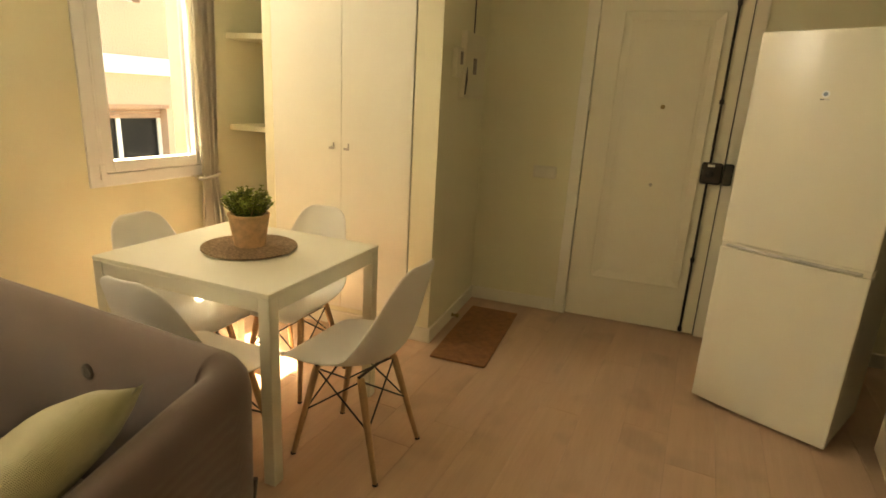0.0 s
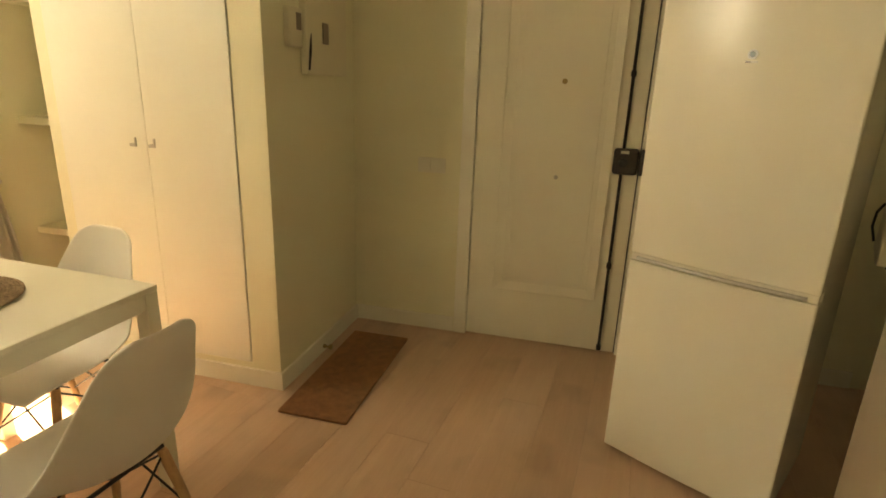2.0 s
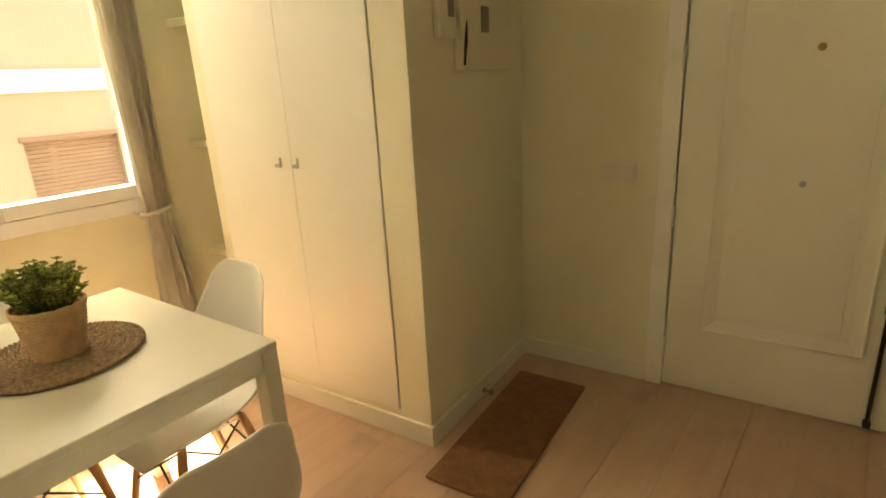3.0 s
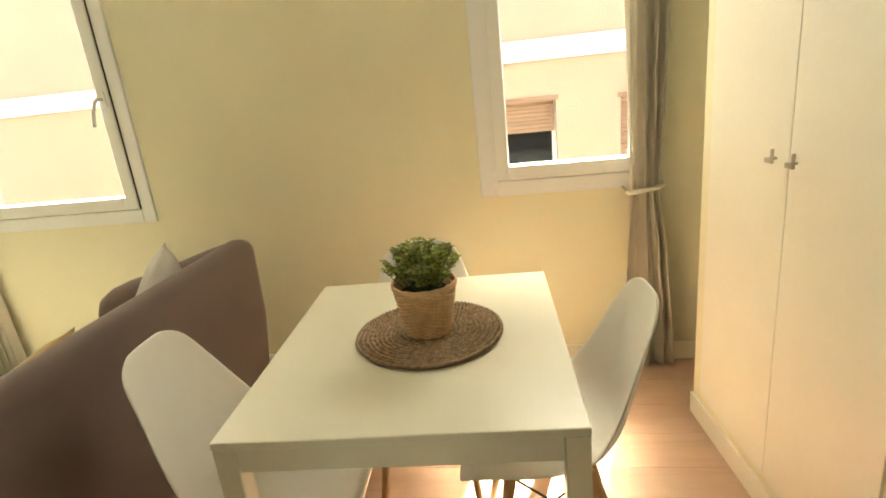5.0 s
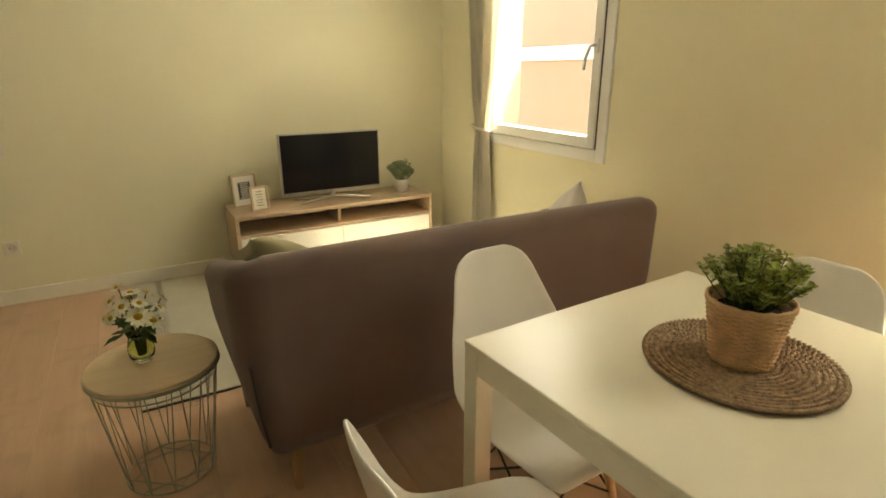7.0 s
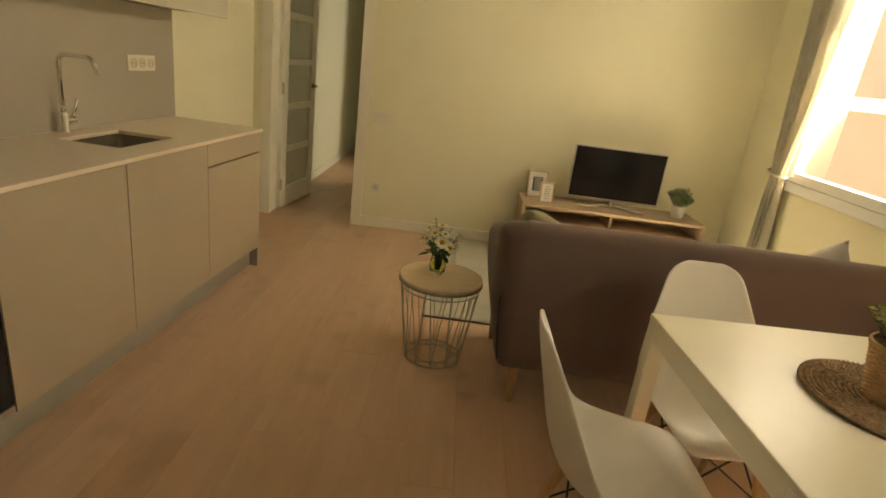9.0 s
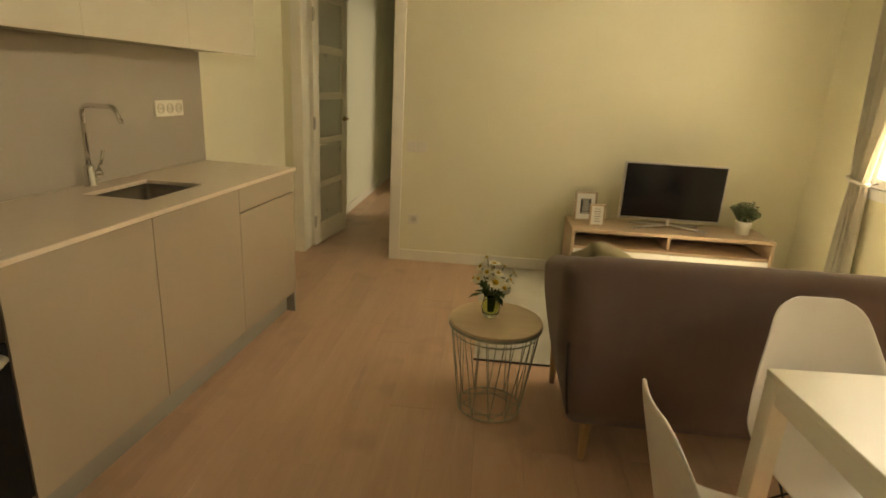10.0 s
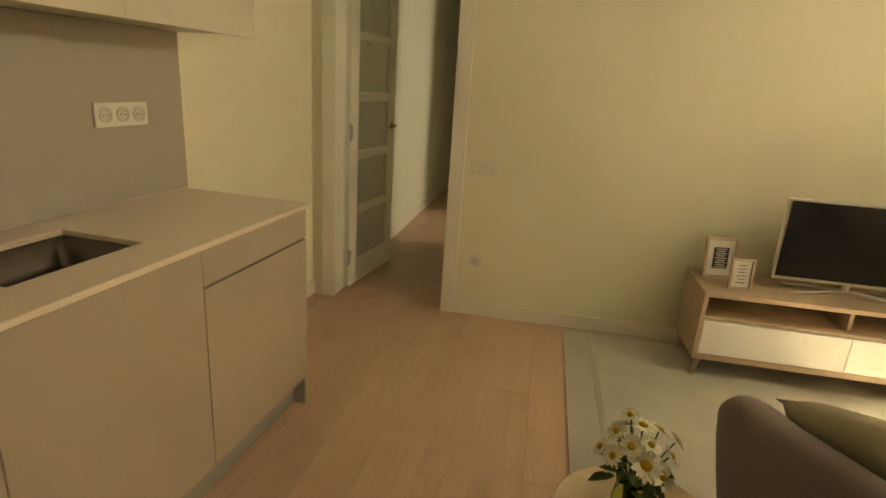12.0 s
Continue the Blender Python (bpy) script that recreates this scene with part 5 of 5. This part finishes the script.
def cushion(m, w, h, d, material, label):
    bm = bmesh.new()
    n = 14
    rows = {}
    for s in (1, -1):
        for i in range(n + 1):
            for j in range(n + 1):
                u, v = -1 + 2 * i / n, -1 + 2 * j / n
                e = max(0.0, (1 - u ** 4) * (1 - v ** 4))
                pinch = 1 - 0.05 * (1 - abs(u)) * abs(v) ** 3 - 0.0
                p = Vector((u * w / 2 * (1 - 0.06 * (1 - v * v) * abs(u) ** 3), s * d / 2 * e ** 0.6, v * h / 2 * (1 - 0.06 * (1 - u * u) * abs(v) ** 3)))
                edge = i in (0, n) or j in (0, n)
                if edge and s < 0:
                    rows[s, i, j] = rows[1, i, j]
                else:
                    rows[s, i, j] = bm.verts.new(p)
    for s in (1, -1):
        for i in range(n):
            for j in range(n):
                f = [rows[s, i, j], rows[s, i + 1, j], rows[s, i + 1, j + 1], rows[s, i, j + 1]]
                bm.faces.new(f if s > 0 else f[::-1])
    ob = new("cushion", mesh_of("cushion", bm, material, True))
    ob.matrix_basis = m
    return tagged(ob, label, "cushion", "sofa cushions")


edge = Vector((-0.01, 0.44, 0.18)).normalized()
lean = Vector((0.37, 0.0, 0.24))
lean = (lean - edge * lean.dot(edge)).normalized()
face = lean.cross(edge)
cushion(Matrix.Translation((0.225, 2.155, 0.655)) @ Matrix((edge, -face, lean)).transposed().to_4x4(), 0.45, 0.44, 0.13, M_CUSH_G, "olive cotton cushion leaning on the sofa arm")
cushion(pose(-0.27, 2.225, 0.585, -20, 5, 4), 0.36, 0.36, 0.13, M_CUSH_M, "mustard cotton cushion leaning on the sofa back")
cushion(pose(-0.885, 2.23, 0.628, -14, 32, 8), 0.37, 0.37, 0.14, M_CUSH_L, "pale grey cushion standing in the sofa corner")


def side_table():
    t = thing("side_table", "round wire basket side table with a pale wood top", "side table", pose(0.718, 2.112, 0))
    bm = bmesh.new()
    lathe(bm, [(0.193, 0.402), (0.198, 0.405), (0.198, 0.418), (0.195, 0.421), (0.001, 0.421)], 56)
    part("tabletop", bm, M_OAK_L, t, "", 0)
    bm = bmesh.new()
    lathe(bm, [(0.1985, 0.400), (0.2015, 0.400), (0.2015, 0.411), (0.1985, 0.411)], 56, caps=False)
    part("top_rim", bm, M_WIRE, t)
    def hoop(r, z, w=0.0032):
        bm = bmesh.new()
        tube(bm, [(r * math.cos(2 * math.pi * i / 48), r * math.sin(2 * math.pi * i / 48), z) for i in range(48)], w, 6, True)
        return bm
    part("top_hoop", hoop(0.190, 0.396), M_WIRE, t)
    part("upper_hoop", hoop(0.186, 0.372), M_WIRE, t)
    part("bottom_hoop", hoop(0.139, 0.006), M_WIRE, t)
    n = 12
    for k in range(n):
        a = 2 * math.pi * k / n
        for s in (-1, 1):
            b = a + s * math.pi / n * 0.75
            bm = bmesh.new()
            rod(bm, (0.139 * math.cos(a), 0.139 * math.sin(a), 0.006), (0.190 * math.cos(b), 0.190 * math.sin(b), 0.396), 0.0017, n=6)
            part("wire", bm, M_WIRE, t)
    for k in range(8):
        a = 2 * math.pi * k / 8
        bm = bmesh.new()
        b = a + radians(105)
        rod(bm, (0.139 * math.cos(a), 0.139 * math.sin(a), 0.006), (0.139 * math.cos(b), 0.139 * math.sin(b), 0.006), 0.0021, n=6)
        part("base_wire", bm, M_WIRE, t)


side_table()


def flower_vase():
    t = thing("flower_vase", "small glass vase of white daisies on the side table", "vase", pose(0.744, 2.088, 0.4215) @ Matrix.Scale(1.16, 4))
    bm = bmesh.new()
    lathe(bm, [(0.024, 0.0), (0.031, 0.012), (0.035, 0.035), (0.030, 0.062), (0.027, 0.075), (0.032, 0.088), (0.030, 0.088), (0.025, 0.075), (0.028, 0.062), (0.033, 0.035), (0.029, 0.013), (0.001, 0.009)], 32)
    part("glass", bm, M_GLASS, t, "clear glass body", 0, True)
    bm = bmesh.new()
    lathe(bm, [(0.020, 0.011), (0.0315, 0.03), (0.0315, 0.045), (0.0285, 0.058), (0.001, 0.058)], 24)
    part("water", bm, M_WATER, t, "greenish water", 0, True)
    rnd = random.Random(4)
    stems, leaves = bmesh.new(), bmesh.new()
    heads = [(-0.01, 0.05, 0.155, 1.15), (0.05, -0.03, 0.165, 0.9), (-0.05, 0.045, 0.135, 1.05), (0.03, 0.055, 0.195, 0.75), (-0.045, -0.02, 0.20, 0.7), (0.0, 0.0, 0.215, 0.85), (0.06, 0.02, 0.205, 0.7),
             (0.085, 0.0, 0.15, 0.65), (-0.075, 0.0, 0.155, 0.75), (0.01, -0.06, 0.18, 0.8), (-0.02, 0.02, 0.185, 0.7), (0.065, 0.05, 0.165, 0.7), (0.035, 0.01, 0.24, 0.55), (-0.09, -0.03, 0.175, 0.55)]
    for x, y, z, s in heads:
        x, y, z, s = x * 0.82, y * 0.82, z * 0.95, s * 1.05
        top = Vector((x, y, z))
        tube(stems, [(x * 0.1, y * 0.1, 0.02), (x * 0.25, y * 0.25, 0.09), tuple(top - Vector((x, y, 0.05)).normalized() * 0.006)], 0.0016, 5)
        d = Vector((x * 1.4, y * 1.4, 0.07)).normalized()
        rot = d.to_track_quat("Z", "Y").to_matrix().to_4x4()
        bm = bmesh.new()
        n = 13
        for k in range(n):
            a = 2 * math.pi * k / n + rnd.uniform(-0.08, 0.08)
            leaf_mesh(bm, Vector((0.006 * math.cos(a), 0.006 * math.sin(a), 0)), Vector((math.cos(a), math.sin(a), rnd.uniform(0.05, 0.35))), 0.024 * s, 0.012 * s, 0.004 * s)
        bmesh.ops.transform(bm, matrix=Matrix.Translation(top) @ rot, verts=bm.verts)
        fl = part("flower", bm, M_PETAL, t, "white daisy", 0, True)
        bm = bmesh.new()
        lathe(bm, [(0.0095 * s, -0.001), (0.0095 * s, 0.002), (0.006 * s, 0.005), (0.001, 0.006)], 14)
        bmesh.ops.transform(bm, matrix=Matrix.Translation(top) @ rot, verts=bm.verts)
        part("disc", bm, M_YELLOW, fl, "yellow centre", 0, True)
    for k in range(46):
        a = rnd.uniform(0, 2 * math.pi)
        r = rnd.uniform(0.01, 0.045)
        base = Vector((r * math.cos(a), r * math.sin(a), rnd.uniform(0.078, 0.135)))
        leaf_mesh(leaves, base, Vector((math.cos(a), math.sin(a), rnd.uniform(-0.4, 0.6))), rnd.uniform(0.026, 0.046), rnd.uniform(0.016, 0.028), 0.008)
    part("stem", stems, M_STEM, t)
    part("leaf_spray", leaves, M_STEM, t, "dark green leaves")


flower_vase()


def rug():
    t = thing("rug", "pale grey woven rug with striped border", "rug")
    x0, x1, y0, y1 = -1.30, 0.800, 0.160, 1.700
    bm = bmesh.new()
    box(bm, x0, x1, y0, y1, 0.003, 0.010)
    part("field", bm, M_RUG, t, "", 0.002)
    for a, b in ((x1 - 0.170, x1 - 0.150), (x1 - 0.143, x1 - 0.137), (x0 + 0.150, x0 + 0.170)):
        part("stripe", bm_box(a, b, y0 + 0.002, y1 - 0.002, 0.0095, 0.0125), M_RUG_L, t, "pale raised stripe", 0.001)
    for k in range(12):
        a = x1 - 0.012 - 0.0115 * k
        part("rib", bm_box(a - 0.0035, a, y0 + 0.002, y1 - 0.002, 0.0095, 0.0106), M_RUG, t)
    # trim on this edge only, its dark colour includes the rug's shadow line
    part("hem", bm_box(x0, x1, y1 - 0.001, y1 + 0.008, 0.002, 0.011), M_RUG_D, t, "dark hem strip, also standing for the rug's edge shadow", 0.001)


rug()


def tv_unit():
    t = thing("tv_unit", "low oak veneer television unit with white drawers", "tv unit")
    x0, x1, y0, y1 = -1.180, 0.187, 0.150, 0.532
    z0, z1 = 0.110, 0.463
    e = 0.022
    part("top_panel", bm_box(x0, x1, y0, y1, z1 - e, z1), M_OAK, t, "", 0.001)
    part("bottom_panel", bm_box(x0, x1, y0, y1, z0, z0 + 0.028), M_OAK, t, "", 0.001)
    for a in (x0, x1 - e):
        part("side_panel", bm_box(a, a + e, y0, y1, z0 + 0.0285, z1 - e - 0.0005), M_OAK, t, "", 0.001)
    part("shelf", bm_box(x0 + e, x1 - e, y0 + 0.012, y1 - 0.012, 0.318, 0.334), M_OAK, t, "", 0.001)
    part("back_panel", bm_box(x0 + e, x1 - e, y0, y0 + 0.010, z0 + 0.029, z1 - e - 0.001), M_OAK, t)
    mid = (x0 + x1) / 2
    part("divider", bm_box(mid - 0.009, mid + 0.009, y0 + 0.011, y1 - 0.06, 0.3345, z1 - e - 0.0005), M_OAK, t)
    for a, b in ((x0 + e + 0.002, mid - 0.0015), (mid + 0.0015, x1 - e - 0.002)):
        dr = part("drawer_front", bm_box(a, b, y1 - 0.018, y1 - 0.001, z0 + 0.031, 0.316), M_DRAWER, t, "white drawer front", 0.001)
        c = (a + b) / 2
        part("pull", bm_box(c - 0.055, c + 0.055, y1 - 0.010, y1 + 0.006, 0.3165, 0.320), M_SILVER, dr, "slim metal pull")
    for x in (x0 + 0.04, x1 - 0.04):
        for y in (y0 + 0.04, y1 - 0.035):
            bm = bmesh.new()
            sg = 1 if x > mid else -1
            loft(bm, [ring_pts((x + sg * q, y, z), (0, 0, 1), r, 12) for z, r, q in ((0.0115 if y > 0.3 else 0.0, 0.011, 0.022), (z0 - 0.0005, 0.018, 0.0))])
            part("leg", bm, M_OAK, t, "", 0, True)


tv_unit()


def television():
    t = thing("television", "flat television with a silver edge and splayed feet on the unit", "television", pose(-0.502, 0.340, 0.463))
    W, z0, z1 = 0.698, 0.060, 0.462
    bm = bmesh.new()
    slab(bm, -W / 2, W / 2, z0, z1, -0.010, 0.022, 0.006)
    bmesh.ops.transform(bm, matrix=Matrix(((1, 0, 0, 0), (0, 0, 1, 0), (0, 1, 0, 0), (0, 0, 0, 1))), verts=bm.verts)
    case = part("casing", bm, M_SILVER, t, "silver edge")
    part("screen", bm_box(-W / 2 + 0.010, W / 2 - 0.010, 0.0215, 0.0245, z0 + 0.016, z1 - 0.009), M_SCREEN, t, "black glass screen")
    bm = bmesh.new()
    slab(bm, -0.24, 0.24, 0.12, 0.36, -0.045, -0.008, 0.03)
    bmesh.ops.transform(bm, matrix=Matrix(((1, 0, 0, 0), (0, 0, 1, 0), (0, 1, 0, 0), (0, 0, 0, 1))), verts=bm.verts)
    part("rear_housing", bm, M_BLACK, t)
    bm = bmesh.new()
    rod(bm, (0, 0.0, 0.022), (0, 0.0, 0.070), 0.016, 0.020)
    neck = part("neck", bm, M_SILVER, t)
    for s in (-1, 1):
        for y in (0.075, -0.095):
            bm = bmesh.new()
            tube(bm, [(0, 0, 0.028), (s * 0.10, y * 0.35, 0.020), (s * 0.25, y, 0.006)], 0.0065, 8)
            part("foot", bm, M_SILVER, t, "slim silver foot", 0, True)


television()


def photo_frame(m, w, h, material, dark, label):
    t = thing("photo_frame", label, "picture frame", m, group="framed prints on the unit")
    b = 0.012
    bm = bmesh.new()
    for a in ((-w / 2, -w / 2 + b, 0, h), (w / 2 - b, w / 2, 0, h), (-w / 2 + b, w / 2 - b, 0, b), (-w / 2 + b, w / 2 - b, h - b, h)):
        box(bm, a[0], a[1], -0.008, 0.010, a[2], a[3])
    part("frame", bm, material, t, "", 0.001)
    part("mount", bm_box(-w / 2 + b, w / 2 - b, -0.002, 0.002, b, h - b), M_PAPER, t)
    if dark:
        pr = part("print", bm_box(-w * 0.24, w * 0.24, 0.002, 0.004, h * 0.24, h * 0.76), M_INK, t, "dark print")
        ink, wd, lo, hi, n = M_PAPER, w * 0.36, h * 0.28, h * 0.72, 9
    else:
        pr = t
        ink, wd, lo, hi, n = M_INK, w * 0.42, h * 0.22, h * 0.78, 6
    for i in range(n):
        z = lo + (hi - lo) * i / (n - 1)
        k = wd * (1.0 - 0.25 * (i % 2))
        part("text_bar", bm_box(-k / 2, k / 2, 0.0025 if not dark else 0.0045, 0.0035 if not dark else 0.0055, z - (0.0022 if dark else 0.0016), z + (0.0022 if dark else 0.0016)), ink, pr)
    part("strut", bm_box(-0.015, 0.015, -0.012, -0.008, 0.0, h * 0.7), M_INK, t)


photo_frame(pose(0.066, 0.272, 0.464, 6, 0, 12), 0.165, 0.210, M_OAK, True, "oak photo frame with a dark lettered print")
photo_frame(pose(0.008, 0.430, 0.464, 6, 0, 8), 0.112, 0.155, M_OAK, False, "small white and oak photo frame with lettering")


def small_plant():
    t = thing("potted_plant", "small grey-green plant in a white pot on the tv unit", "plant", pose(-1.025, 0.345, 0.463))
    bm = bmesh.new()
    lathe(bm, [(0.040, 0), (0.043, 0.004), (0.055, 0.095), (0.051, 0.095), (0.042, 0.02), (0.001, 0.02)], 32)
    part("pot", bm, M_POT, t, "white ceramic pot", 0, True)
    bm = bmesh.new()
    lathe(bm, [(0.050, 0), (0.001, 0.004)], 20, (0, 0, 0.082))
    part("soil", bm, M_SOIL, t)
    stems, leaves = bmesh.new(), bmesh.new()
    boxwood(stems, leaves, Vector((0, 0, 0.085)), 0.100, 0.150, 46, 0.019, 9)
    part("stem", stems, M_STEM, t)
    part("foliage", leaves, M_LEAF_G, t, "grey-green leaves")


small_plant()


# ---- outside ----
def facade():
    XO = -5.5
    t = thing("house", "ochre rendered house across the light well", "house")
    wins = [(3.15, 4.08, -0.10, 1.02), (4.78, 5.72, -0.12, 0.98), (6.25, 7.12, -0.12, 1.02), (6.05, 6.85, 2.32, 3.5), (3.15, 4.08, 2.40, 3.5)]
    ys = sorted({-14.0, 16.0, *[w[0] for w in wins], *[w[1] for w in wins]})
    bm = bmesh.new()
    for a, b in zip(ys, ys[1:]):
        cuts = sorted([(w[2], w[3]) for w in wins if w[0] <= a and w[1] >= b])
        z = -9.0
        for c0, c1 in cuts:
            box(bm, XO - 0.35, XO, a, b, z, c0)
            z = c1
        box(bm, XO - 0.35, XO, a, b, z, 7.4)
    wall = part("wall", bm, M_FACADE, t)
    for z in (1.45, 4.75):
        part("string_course", bm_box(XO, XO + 0.05, -14, 16, z, z + 0.22), M_FACADE_L, t, "pale string course", 0.01)
    part("eaves", bm_box(XO - 0.4, XO + 0.25, -14, 16, 7.4, 7.6), M_FACADE_L, t)
    part("room_behind", bm_box(XO - 0.9, XO - 0.88, -14, 16, -9, 7.4), M_DARK, t)
    for y0, y1, z0, z1 in wins:
        win = thing("window", "", "")
        win.parent = t
        bm = bmesh.new()
        for a in ((y0, y0 + 0.05, z0, z1), (y1 - 0.05, y1, z0, z1), (y0 + 0.05, y1 - 0.05, z0, z0 + 0.05), (y0 + 0.05, y1 - 0.05, z1 - 0.05, z1), ((y0 + y1) / 2 - 0.22, (y0 + y1) / 2 - 0.16, z0 + 0.05, z1 - 0.05)):
            box(bm, XO - 0.20, XO - 0.14, *a)
        part("frame", bm, M_ALU, win)
        part("lintel", bm_box(XO - 0.10, XO + 0.02, y0 - 0.03, y1 + 0.03, z1 - 0.002, z1 + 0.05), M_SHUTTER, win)
        part("pane", bm_box(XO - 0.175, XO - 0.165, y0 + 0.05, y1 - 0.05, z0 + 0.05, z1 - 0.05), M_BLACK_GLASS, win)
        zc = z1
        for k in range({3.15: 8, 4.78: 25, 6.25: 3, 6.05: 26}[y0]):
            part("slat", bm_box(XO - 0.13, XO - 0.105, y0 + 0.02, y1 - 0.02, zc - 0.043, zc - 0.003), M_SHUTTER, win, "brown shutter slat")
            zc -= 0.044


facade()
bm = bm_box(-60, 60, -60, 60, -9.1, -9.0)
setting("ground", bm, M_PLINTH, "pale paved yard far below the windows", "ground")

# ---- laminate floor ----
floor = setting("floor", bm_box(XW - 0.25, XK + 0.45, -4.3, YD + 0.45, -0.12, -0.006), M_UNDER, "warm oak laminate floor", "floor")
cache = {}


def plank_mesh(w, length):
    key = (round(w, 3), round(length, 3))
    if key not in cache:
        bm = bmesh.new()
        g, c = 0.0003, 0.0007
        x0, x1, y0, y1 = g, w - g, g, length - g
        def ring(i, z):
            return [Vector((x0 + i, y0 + i, z)), Vector((x1 - i, y0 + i, z)), Vector((x1 - i, y1 - i, z)), Vector((x0 + i, y1 - i, z))]
        loft(bm, [ring(0, -0.006), ring(0, -c), ring(c, 0.0)])
        cache[key] = mesh_of("plank", bm, M_FLOOR)
    return cache[key]


rnd = random.Random(11)
PW, PL = 0.19, 1.26
x = XW
k = 0
while x < (XK + 0.30) - 0.001:
    w = min(PW, (XK + 0.30) - x)
    y = YT - 0.14
    if x + w > 1.25 and x < 2.42:
        y = -4.2
    step = rnd.choice((0.30, 0.52, 0.74, 0.96, 1.18))
    while y < (YD + 0.30) - 0.001:
        ln = min(step, (YD + 0.30) - y)
        ob = new("plank", plank_mesh(w, ln))
        ob.location = (x, y, 0)
        ob.parent = floor
        y += ln
        step = PL
    x += w
    k += 1
